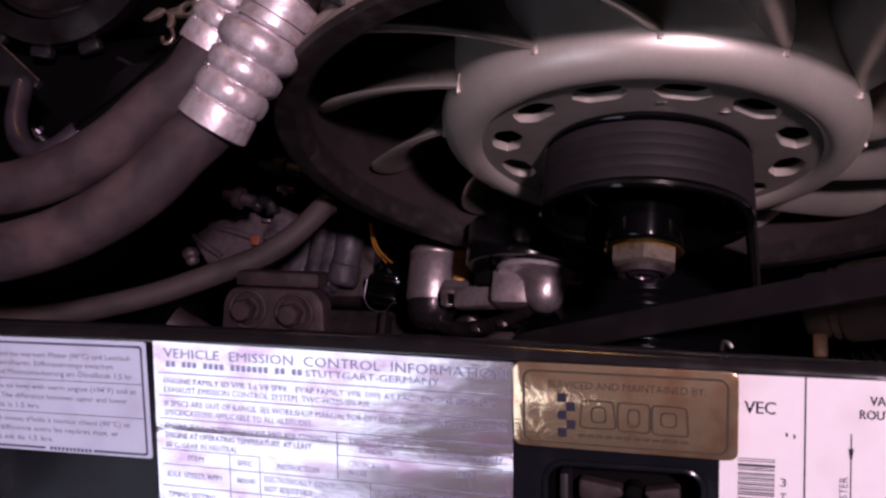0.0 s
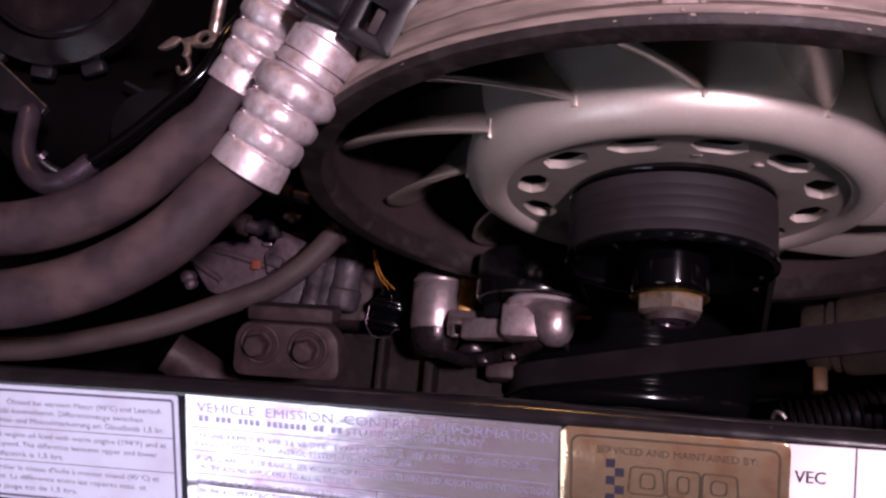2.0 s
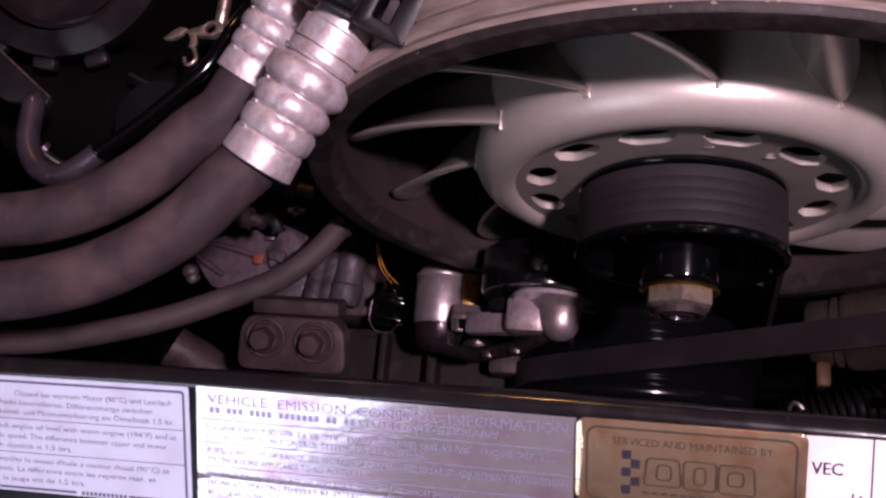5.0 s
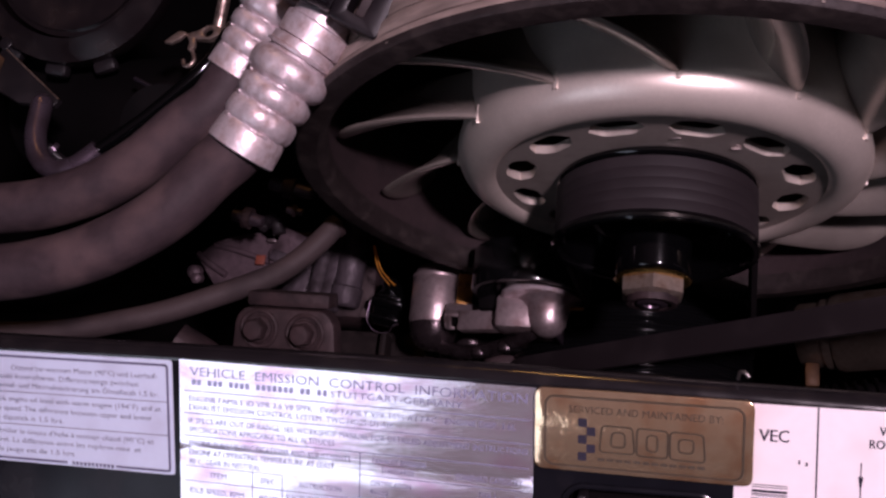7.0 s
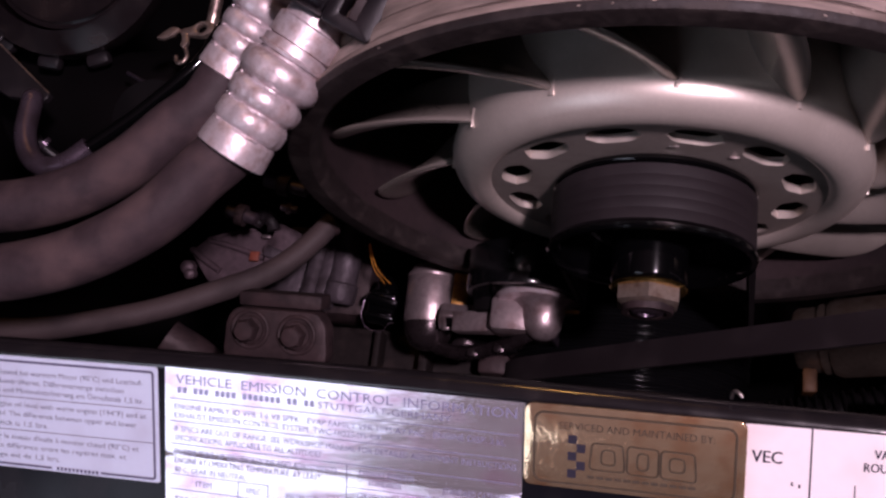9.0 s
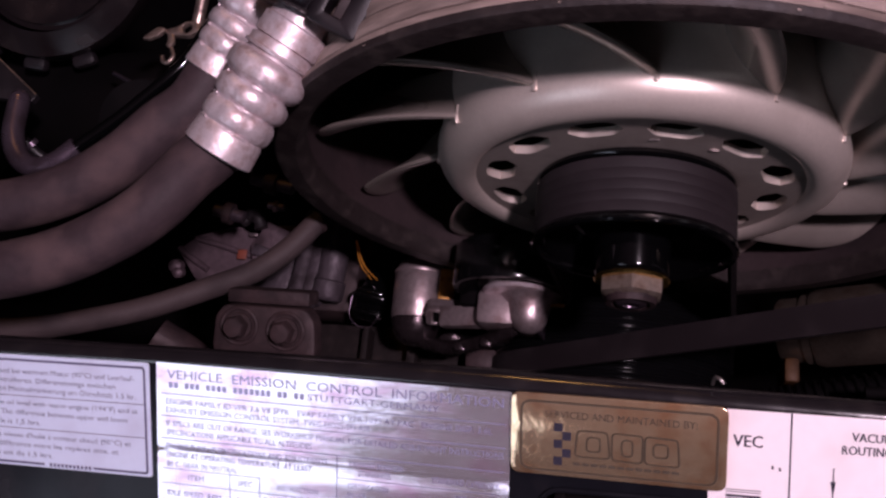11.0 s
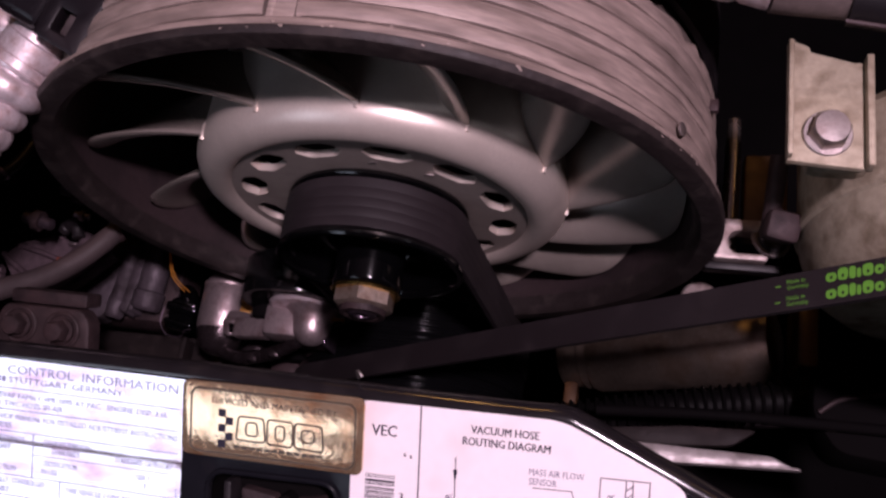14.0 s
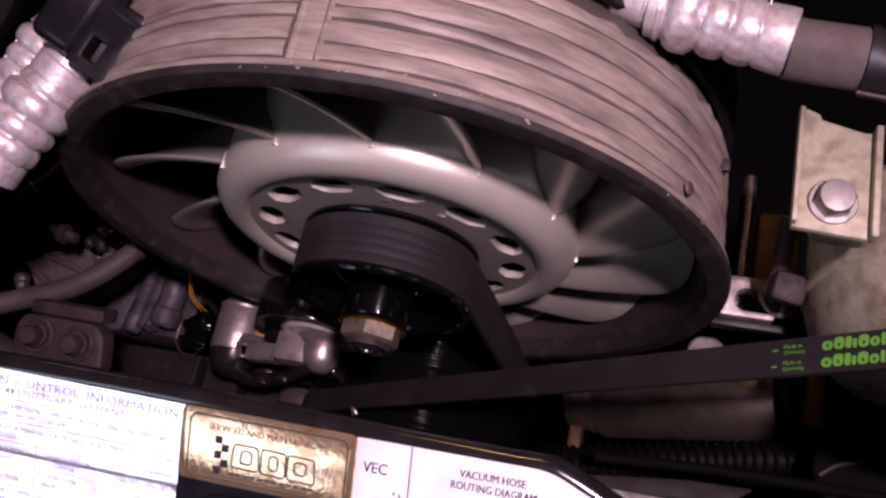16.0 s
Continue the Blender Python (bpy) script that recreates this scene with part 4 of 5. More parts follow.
part("nut_collar", lathe([(0.0094, -0.0420), (0.0088, -0.0448), (0.0068, -0.0448), (0.0060, -0.0427)], seg=32), DARK_CAST, nut, "dark locking collar")
part("stud", lathe([(0.0056, -0.0425), (0.0056, -0.0446), (0.0048, -0.0451), (0.0030, -0.0451), (0.0026, -0.0435), (0, -0.0435)], seg=32), DARK_STEEL, pulley, "threaded steel stud end")

# ---------------------------------------------------------------- belts and lower pulleys
def belt_mesh(centres, y0, y1, thick, ribs=0):
    """A closed belt round circles (x, z, r), given anticlockwise as seen from behind the car; a negative r runs on its back."""
    pts = []
    n = len(centres)
    tan = []
    for i in range(n):
        (xa, za, ra), (xb, zb, rb) = centres[i], centres[(i + 1) % n]
        d = Vector((xb - xa, zb - za))
        L = d.length
        d.normalize()
        perp = Vector((d.y, -d.x))
        s = (ra - rb) / L
        nrm = perp * math.sqrt(max(0, 1 - s * s)) + d * s
        tan.append((Vector((xa, za)) + nrm * ra, Vector((xb, zb)) + nrm * rb))
    for i in range(n):
        x, z, r = centres[i]
        p, q = tan[i - 1][1], tan[i][0]
        a0, a1 = math.atan2(p.y - z, p.x - x), math.atan2(q.y - z, q.x - x)
        if r > 0:
            while a1 < a0:
                a1 += 2 * math.pi
        else:
            while a1 > a0:
                a1 -= 2 * math.pi
        k = max(4, int(abs(a1 - a0) / 0.09))
        pts += [Vector((x + abs(r) * math.cos(a0 + (a1 - a0) * j / k), z + abs(r) * math.sin(a0 + (a1 - a0) * j / k))) for j in range(k + 1)]
    clean = [p for i, p in enumerate(pts) if (p - pts[i - 1]).length > 1e-5]
    m = len(clean)
    bm = bmesh.new()
    outer = [(y0, 0.0), (y0, thick)]
    for k in range(ribs):
        yy = y0 + (y1 - y0) * (k + 1) / (ribs + 1)
        outer += [(yy - 0.0002, thick), (yy, thick - 0.00008), (yy + 0.0002, thick)]
    outer += [(y1, thick), (y1, 0.0)]
    rows = []
    for i in range(m):
        t = (clean[(i + 1) % m] - clean[i - 1]).normalized()
        nrm = Vector((t.y, -t.x))
        rows.append([bm.verts.new((clean[i].x + nrm.x * h, y, clean[i].y + nrm.y * h)) for y, h in outer])
    for i in range(m):
        a, b = rows[i], rows[(i + 1) % m]
        for k in range(len(outer)):
            j = (k + 1) % len(outer)
            bm.faces.new((a[k], a[j], b[j], b[k]))
    bmesh.ops.recalc_face_normals(bm, faces=bm.faces)
    return bm


CRANK = (-0.0128, -0.1690)
fbt = thing("fan_belt", "dark rubber drive belt round the fan pulley", "belt")
part("band", belt_mesh([(0, 0, 0.0338), (-0.0550, -0.0805, -0.0262), (CRANK[0], CRANK[1], 0.060)], -0.0222, -0.0030, 0.0022, 4), RUBBER_BELT, fbt)
part("ribbed_face", belt_mesh([(0, 0, 0.0326), (-0.0550, -0.0805, -0.0274), (CRANK[0], CRANK[1], 0.0588)], -0.0216, -0.0036, 0.0011, 0), BLACK_PLASTIC, fbt)
ac_path = [(0.2664, 0.0538, 0.082), (CRANK[0], CRANK[1], 0.061)]
acb = thing("compressor_belt", "dark rubber drive belt with green printing", "belt")
part("band", belt_mesh(ac_path, -0.0485, -0.0370, 0.0022, 0), RUBBER_BELT, acb)

# green print on the outer face of the upper strand
pa, pb = Vector((CRANK[0], CRANK[1])), Vector((0.248, 0.0734))
d = pb - pa
L = d.length
d.normalize()
s = (0.061 - 0.055) / L
nrm = Vector((-d.y, d.x)) * math.sqrt(1 - s * s) + d * s
face0 = pa + nrm * (0.061 + 0.0022)
run = (pb + nrm * (0.055 + 0.0022) - face0).normalized()
ex = Vector((run.x, 0, run.y))
ez = Vector((nrm.x, 0, nrm.y)).normalized()
ey = ez.cross(ex)
BELT = Matrix((ex, ey, ez)).transposed().to_4x4()
x_at = (0.1435 - face0.x) / run.x
BELT.translation = (face0.x + run.x * x_at, -0.0370, face0.y + run.y * x_at)
for row in (0.0034, 0.0086):
    for j, (u, w) in enumerate(((16.3, 3.3), (20.0, 3.2), (23.6, 1.9), (25.9, 1.2), (27.6, 3.2), (31.2, 2.8), (34.5, 1.2), (36.3, 1.9))):
        bm = plate([(a * 0.001, b * 0.001) for a, b in rounded(u, -1.3, u + w, 1.5 if j not in (1, 2, 4, 6) else 2.4, min(w, 2.8) * 0.42, 4)], 0.0001,
                   [[(a * 0.001, b * 0.001) for a, b in rounded(u + w * 0.36, -0.5, u + w * 0.64, 0.6, w * 0.12, 3)]] if w > 2.5 else (),
                   BELT @ Matrix.Translation((0, -row, 0.0002)))
        part("brand_shape", bm, GREEN_INK, acb, smooth=False)
    part("dash", plate([(-0.0005, -0.0002), (0.0014, -0.0002), (0.0014, 0.0002), (-0.0005, 0.0002)], 0.0001, (), BELT @ Matrix.Translation((0, -row, 0.0002))), GREEN_INK, acb, smooth=False)
    for dy, body in ((-0.9, "Made in"), (0.9, "Germany")):
        ob = flat_text(body, 3.6, 9.6 if dy < 0 else 10.8, dy, 1.3, acb, GREEN_INK, 0.0003, bold=0.01)
        ob.data.transform(BELT @ Matrix.Translation((0, -row, 0)))

crank = thing("crank_pulley", "black enamelled grooved crankshaft pulley", "pulley")
def ridges(y0, count, pitch, r, deep):
    """Rounded ridges of a wheel, from y0 on."""
    return [(r - deep * (0.5 + 0.5 * math.cos(2 * math.pi * j / 10)), y0 + pitch * j / 10) for j in range(10 * count + 1)]


prof = [(0, -0.062), (0.020, -0.062), (0.022, -0.056), (0.054, -0.0575), (0.0590, -0.0572), (0.0612, -0.0562), (0.0622, -0.0545), (0.0625, -0.0525), (0.0618, -0.0505), (0.0600, -0.0498)]
prof += ridges(-0.0495, 4, 0.0035, 0.0604, 0.0014)
prof += ridges(-0.0354, 4, 0.0036, 0.0616, 0.0013)
prof += ridges(-0.0206, 5, 0.0036, 0.0598, 0.0016)
prof += [(0.0605, -0.001), (0.0600, 0.0), (0, 0.0)]
part("grooved_wheel", lathe(prof, Matrix.Translation((CRANK[0], 0, CRANK[1])), 96), SOFT_ENAMEL, crank)
part("bolt", hex_head(0.012, 0.010, Matrix.Translation((CRANK[0], -0.062, CRANK[1])) @ NM, 10), STEEL, crank)

# ---------------------------------------------------------------- belt tensioner
ten = thing("belt_tensioner", "cast aluminium belt tensioner with black idler wheel", "tensioner")
TB = Matrix.Translation((-0.1066, 0, -0.120))
part("body", lathe([(0, -0.0268), (0.0108, -0.0268), (0.0122, -0.0262), (0.0128, -0.0246), (0.0129, -0.0030), (0.0122, -0.0016), (0.0118, -0.0010), (0.0116, 0.0008), (0.0104, 0.0028), (0.0082, 0.0038), (0, 0.0040)], TB, 56), TENSIONER_ALU, ten, "silver cast spring housing")
part("shoulder_bead", lathe([(0.0122, -0.0034), (0.0131, -0.0030), (0.0133, -0.0022), (0.0130, -0.0014), (0.0118, -0.0010)], TB, 56), TENSIONER_ALU, ten)
part("lower_cap", lathe([(0, -0.0385), (0.0050, -0.0382), (0.0086, -0.0362), (0.0108, -0.0325), (0.0119, -0.0285), (0.0122, -0.0258), (0, -0.0258)], TB, 48), CAP_GLOSS, ten, "dark glossy rounded lower cap")
for a, y, q in ((205, -0.0262, 0), (228, -0.0285, 0.0006), (252, -0.0298, 0.0010), (280, -0.0300, 0.0012), (306, -0.0290, 0.0008), (330, -0.0270, 0.0002)):
    part("cap_lug", box((0.0024, 0.0046, 0.0030), (0.0121 - q, y, 0), 0.0009, TB @ Matrix.Rotation(radians(-a), 4, "Y")), CAP_GLOSS, ten)
part("varnish_band", plate(rounded(-0.0038, -0.0095, 0.0038, 0.0085, 0.0006), 0.0012, (), facing((-0.0906, -0.0105, -0.1105), (0.25, -0.22, 0.94), (0, 1, 0)), 0.0003), AMBER, ten, "amber varnished strip")
AR = facing((-0.0720, -0.0262, -0.0985), (0.06, -0.72, 0.69), (0, 1, 0))
part("arm", plate(round_corners([(-0.0250, -0.0085), (0.0150, -0.0078), (0.0250, -0.0030), (0.0260, 0.0085), (0.0030, 0.0085), (-0.0010, 0.0010), (-0.0080, 0.0000), (-0.0250, 0.0000)], 0.0016), 0.0105, (), AR, 0.0011), TENSIONER_ALU, ten, "flat satin cast arm")
SQ = AR @ Matrix.Translation((-0.0184, -0.0032, 0.0016))
part("square_socket", plate([(-0.0046, -0.0044), (0.0046, -0.0044), (0.0046, 0.0044), (-0.0046, 0.0044)], 0.004, [[(-0.0028, -0.0028), (0.0028, -0.0028), (0.0028, 0.0028), (-0.0028, 0.0028)]], SQ, 0.0004), TENSIONER_ALU, ten, "bright frame of a square socket")
part("socket_core", box((0.0054, 0.0054, 0.002), (0, 0, -0.0016), 0, SQ), NEAR_BLACK, ten)
part("arm_knuckle", lathe([(0, -0.0380), (0.0036, -0.0374), (0.0066, -0.0354), (0.0084, -0.0324), (0.0090, -0.0290), (0.0096, -0.0250), (0.0122, -0.0222), (0.0148, -0.0208), (0.0148, -0.0195), (0, -0.0195)], Matrix.Translation((-0.0465, 0, -0.0840)), 40), TENSIONER_ALU, ten, "rounded bright knuckle")
part("cover_disc", lathe([(0, -0.0215), (0.0156, -0.0212), (0.0168, -0.0200), (0.0156, -0.0186), (0, -0.0186)], Matrix.Translation((-0.0510, 0, -0.0812)), 48), ALU, ten, "pressed metal dust disc")
part("idler_wheel", lathe([(0, -0.0186), (0.0205, -0.0186), (0.0235, -0.0204), (0.0256, -0.0202), (0.0261, -0.0188), (0.0261, -0.0020), (0.0252, -0.0006), (0, -0.0010)], Matrix.Translation((-0.0550, 0, -0.0805)), 64), SOFT_ENAMEL, ten, "glossy black idler wheel")
part("knuckle_block", box((0.0235, 0.0165, 0.016), (-0.0585, -0.0268, -0.0886), 0.0030), TENSIONER_ALU, ten)
part("arm_bar", box((0.0300, 0.0100, 0.0080), (0, 0, 0), 0.0016, Matrix.Translation((-0.0745, -0.0292, -0.0945)) @ Matrix.Rotation(radians(-15), 4, "Y")), TENSIONER_ALU, ten)
# Filler block added to turn the area behind the arm black.
part("dark_filler", box((0.0120, 0.0125, 0.012), (-0.0735, -0.0190, -0.0930), 0.0020), NEAR_BLACK, ten, "near-black filler block behind the arm")
part("lower_rib", sweep(smooth_line([(-0.1010, -0.0370, -0.1180), (-0.0880, -0.0405, -0.1110), (-0.0720, -0.0400, -0.1010), (-0.0600, -0.0375, -0.0930), (-0.0520, -0.0340, -0.0880)], 6), 0.0034, 14), CAP_GLOSS, ten, "dark glossy lower rib of the arm")
for x, y, z in ((-0.0800, -0.0415, -0.1045), (-0.0665, -0.0405, -0.0960)):
    part("rib_lug", box((0.0060, 0.0050, 0.0060), (x, y, z), 0.0016), CAP_GLOSS, ten)
part("web", box((0.026, 0.011, 0.020), (-0.0560, -0.0270, -0.1060), 0.0018), DARK_CAST, ten)
part("web_edge", box((0.0024, 0.0125, 0.021), (-0.0430, -0.0275, -0.1050), 0.0008), DARK_STEEL, ten)
part("brown_tip", box((0.008, 0.0016, 0.0014), (-0.0345, -0.0245, -0.0830), 0.0004), AMBER, ten)
part("mount_bolt", disc(0.0068, 0.0034, facing((-0.0905, -0.0335, -0.1335), (0, -0.60, 0.80)), 28, 0.0016), CAP_GLOSS, ten, "dark glossy round bolt head")
part("foot", box((0.044, 0.012, 0.012), (-0.080, -0.027, -0.144), 0.002), NEAR_BLACK, ten)
part("foot", box((0.016, 0.010, 0.016), (-0.077, -0.038, -0.152), 0.002, None), DARK_CAST, ten)

case = thing("engine_case", "grimy brown cast engine case below the belts", "engine case")
part("deck", box((0.150, 0.066, 0.012), (-0.128, -0.052, -0.172), 0.003), CASE_GRIME, case)
part("web", box((0.0050, 0.060, 0.020), (-0.1150, -0.050, -0.160), 0.0015), CASE_GRIME, case)
part("web", box((0.0040, 0.060, 0.016), (-0.1420, -0.052, -0.162), 0.0015), CASE_GRIME, case)
part("web", box((0.030, 0.006, 0.018), (-0.098, -0.066, -0.160), 0.0015), CASE_GRIME, case)
part("nut", hex_head(0.0042, 0.0050, Matrix.Translation((-0.1270, -0.0640, -0.166)), 12), STEEL, case)
part("stain_patch", disc(0.0030, 0.0012, Matrix.Translation((-0.1330, -0.0700, -0.166)), 14), STEEL, case)


# ---------------------------------------------------------------- air conditioning hoses
def crimp_profile(length, r):
    """Radius along a crimped sleeve, flared collar first: rows of (fraction, radius)."""
    rows = [(0.0, r * 0.98), (0.01, r * 1.03), (0.08, r * 1.02), (0.19, r * 0.99), (0.215, r * 0.95)]
    for a, w, amp in ((0.22, 0.20, 1.05), (0.42, 0.20, 1.09), (0.62, 0.26, 1.20)):
        for f, q in ((0.03, 0.0), (0.10, 0.45), (0.26, 0.9), (0.5, 1.0), (0.74, 0.9), (0.90, 0.45), (0.97, 0.0)):
            rows.append((a + w * f, r * (0.92 + (amp - 0.92) * q)))
    rows += [(0.895, r * 0.90), (0.90, r * 1.02), (0.925, r * 1.04), (0.935, r * 0.98), (1.0, r * 0.97)]
    return rows


def ac_hose(name, line, r_hose, collar, top, r_sleeve, pipe_end, label, pipe_r=0.0085, hose_mat=None):
    t = thing(name, label, "hose", group="air conditioning hoses")
    part("rubber_hose", sweep(smooth_line(line, 10), r_hose, 28), hose_mat or HOSE_RUBBER, t, "thick dull black rubber hose")
    a, b = Vector(collar), Vector(top)
    rows = crimp_profile((b - a).length, r_sleeve)
    ax = (b - a).normalized()
    side = ax.cross(Vector((0, 0, 1))).normalized()
    upv = side.cross(ax)
    bm = sweep([a + (b - a) * f for f, _ in rows], [r for _, r in rows], 72)
    for v in bm.verts:
        f = (v.co - a).dot(ax) / (b - a).length
        k = 0 if f < 0.42 else 1 if f < 0.62 else 2
        if 0.23 < f < 0.88:
            rad = v.co - a - ax * (v.co - a).dot(ax)
            ang = math.atan2(rad.dot(upv), rad.dot(side))
            crease = abs(math.sin(3.5 * ang + 0.6 + 0.5 * k)) ** 0.45
            v.co += rad * (0.055 * (crease - 0.85) + 0.010 * noise.noise(v.co * 260))
            v.co += ax * (0.0006 * noise.noise(v.co * 190 + Vector((3, 1, 7))))
        else:
            v.co += (v.co - a - ax * (v.co - a).dot(ax)) * 0.008 * noise.noise(v.co * 200)
    sleeve = part("crimp_sleeve", bm, ALU, t, "crimped bright aluminium sleeve")
    for k in range(3):
        for q in (40, 118):
            ang = radians(q + 9 * k)
            f = (0.22, 0.42, 0.62)[k]
            p = a + (b - a) * f + (side * math.cos(ang) + upv * math.sin(ang)) * r_sleeve * 0.97
            m = Matrix((side * -math.sin(ang) + upv * math.cos(ang), ax, side * math.cos(ang) + upv * math.sin(ang))).transposed().to_4x4()
            m.translation = p
            part("crimp_mark", box((r_sleeve * 0.34, r_sleeve * 0.07, r_sleeve * 0.09), (0, 0, 0), r_sleeve * 0.03, m), ALU, sleeve)
    steps = ((-0.10, 0.93), (0.04, 0.93), (0.05, 1.03), (0.46, 1.03), (0.49, 0.98), (0.50, 0.92), (0.80, 0.88), (1.0, 0.80))
    e = Vector(pipe_end)
    part("pipe", sweep([b + (e - b) * f for f, _ in steps], [pipe_r * k for _, k in steps], 32), ALU, t, "dull aluminium stepped pipe stub")
    return t


ac_hose("pressure_hose", [(-0.300, -0.0690, 0.062), (-0.250, -0.0680, 0.068), (-0.2075, -0.0649, 0.074), (-0.1896, -0.0621, 0.075), (-0.1725, -0.0570, 0.076), (-0.1562, -0.0487, 0.077), (-0.1453, -0.0405, 0.078),
        (-0.1364, -0.0307, 0.079), (-0.1275, -0.0220, 0.080), (-0.1215, -0.0130, 0.082)], 0.0092, (-0.1268, -0.0236, 0.0800), (-0.1068, 0.0083, 0.0885), 0.0112,
        (-0.0985, 0.0215, 0.0920), "thick black rubber hose with crimped aluminium end", 0.0104)
ac_hose("suction_hose", [(-0.310, -0.0420, 0.055), (-0.260, -0.0410, 0.060), (-0.2205, -0.0390, 0.064), (-0.2013, -0.0367, 0.065), (-0.1832, -0.0308, 0.066), (-0.1679, -0.0215, 0.067), (-0.1550, -0.0094, 0.068),
        (-0.1455, -0.0012, 0.068), (-0.1400, 0.0080, 0.069), (-0.1360, 0.0140, 0.070)], 0.0088, (-0.1395, 0.0095, 0.0690), (-0.1225, 0.0375, 0.0770), 0.0098,
        (-0.1150, 0.0510, 0.0800), "thick black rubber hose with crimped aluminium sleeve", 0.0078)

conn = thing("service_connector", "black moulded plastic electrical connector on a pipe", "connector")
CM = facing((-0.0930, 0.0190, 0.1010), (0.15, -0.35, 0.92), (0.42, 0.90, 0.1))
cs = part("shell", box((0.0185, 0.034, 0.016), (-0.0065, 0.010, 0), 0.004, CM, 4), CONNECTOR, conn)
part("shell_seam", box((0.0010, 0.030, 0.0012), (0.0004, 0.009, 0.0072), 0.0003, CM), CONNECTOR, cs)
latch_frame = plate(rounded(0.0010, -0.0080, 0.0170, 0.0140, 0.0012), 0.010, [rounded(0.0052, -0.0040, 0.0108, 0.0040, 0.0008)], CM @ Matrix.Translation((0, 0, 0.0070)), 0.0006)
lf = part("latch_frame", latch_frame, CONNECTOR, conn, "open locking frame of the connector")
part("lock_tab", box((0.0030, 0.0076, 0.0050), (0.0088, 0.0000, 0.0015), 0.0006, CM), GREY_HOSE, lf, "greyish locking tab")
part("hood", box((0.018, 0.0050, 0.0120), (0.0090, 0.0160, 0.0015), 0.0015, CM), CONNECTOR, conn)
# Steel sliver added as a glint along the connector's upper edge.
part("edge_glint", box((0.010, 0.0008, 0.0010), (-0.0070, 0.0262, 0.0070), 0.0002, CM), STEEL, conn)

# right-hand hose with its sleeve, lying across the back of the bay
ac_hose("discharge_hose", [(0.1360, 0.0480, 0.088), (0.1450, 0.0475, 0.0875), (0.1640, 0.0466, 0.0868)], 0.0098, (0.1370, 0.0500, 0.0880), (0.0930, 0.0590, 0.0900), 0.0106,
        (0.0700, 0.0660, 0.090), "short grey hose with crimped aluminium sleeve", 0.0080, HOSE_GREY)
sl = thing("hose_sleeve", "black rubber sleeve over a hose joint", "sleeve")
part("tube", sweep(smooth_line([(0.1595, 0.0462, 0.0868), (0.175, 0.0445, 0.086), (0.215, 0.042, 0.084)], 6), [0.0108] * 13, 28), BLACK_PLASTIC, sl)
part("lip", sweep([Vector((0.1585, 0.0464, 0.0868)), Vector((0.1615, 0.0462, 0.0867))], 0.0112, 28), BLACK_PLASTIC, sl)
part("seam", sweep([Vector((0.157, 0.0350, 0.0870)), Vector((0.190, 0.0310, 0.0860))], 0.0008, 8), DARK_CAST, sl)

# ---------------------------------------------------------------- small hoses and pipes
gt = thing("grey_tube", "thin dusty grey rubber tube", "tube")
part("tube", sweep(smooth_line([(-0.330, -0.070, -0.006), (-0.2678, -0.0640, -0.020), (-0.2467, -0.0607, -0.025), (-0.2259, -0.0547, -0.030), (-0.2050, -0.0473, -0.035), (-0.1842, -0.0374, -0.040),
     (-0.1631, -0.0261, -0.045), (-0.1515, -0.0144, -0.050), (-0.1413, 0.0010, -0.055)], 8), 0.0050, 20), GREY_HOSE, gt)
part("open_end", sweep([Vector((-0.1418, 0.0004, -0.0548)), Vector((-0.1402, 0.0022, -0.0556))], 0.0054, 20), DARK_CAST, gt)
pipe = thing("bent_pipe", "bent dark metal pipe with black hose", "pipe")
part("elbow", sweep(smooth_line([(-0.2404, 0.0190, 0.0295), (-0.2400, 0.0174, 0.030), (-0.2385, 0.0040, 0.031), (-0.2340, -0.0055, 0.031), (-0.2265, -0.0100, 0.031), (-0.2180, -0.0085, 0.031), (-0.2094, -0.0015, 0.031)], 8), 0.0042, 20), DARK_STEEL, pipe, "dull purple-grey metal elbow")
part("hose", sweep(smooth_line([(-0.2180, -0.0085, 0.031), (-0.2094, -0.0015, 0.031), (-0.1972, 0.0085, 0.031), (-0.1889, 0.0162, 0.031), (-0.1725, 0.0337, 0.031), (-0.1663, 0.0483, 0.030), (-0.160, 0.070, 0.024)], 8), 0.0027, 16), BLACK_GLOSS, pipe, "shiny black thin hose")

# ---------------------------------------------------------------- bolted flange on the left
fl = thing("oil_line_flange", "dirty cast flange held by two hexagon bolts", "flange")
FM = facing((-0.1465, -0.0550, -0.0250), (0.05, -0.34, 0.94), (0, 1, 0))
part("flange_plate", plate(round_corners([(-0.0215, -0.0130), (0.0225, -0.0130), (0.0215, 0.0035), (0.0175, 0.0085), (-0.0170, 0.0085), (-0.0205, 0.0035)], 0.005), 0.010, (), FM, 0.0012), DARK_CAST, fl)
part("upper_step", box((0.035, 0.006, 0.014), (0.0008, 0.0120, -0.010), 0.0012, FM), DARK_CAST, fl)
for x, y in ((-0.0100, 0.0000), (0.0095, -0.0010)):
    B = FM @ Matrix.Translation((x, y, 0))
    seat = lathe([(0.0062, 0.0002), (0.0066, -0.0008), (0.0074, -0.0011), (0.0081, -0.0007), (0.0084, 0.0002)], B @ Matrix.Rotation(radians(-90), 4, "X"), 36)
    bolt = part("bolt", joined(seat, disc(0.0058, 0.0024, B, 32), hex_head(0.0050, 0.0052, B @ Matrix.Translation((0, 0, 0.0020)), 14), disc(0.0039, 0.0014, B @ Matrix.Translation((0, 0, 0.0068)), 28, 0.0004)), DARK_CAST, fl, "dirty flanged hexagon bolt")
casting = thing("engine_casting", "rough blue-grey cast bosses beside the fan housing", "casting")
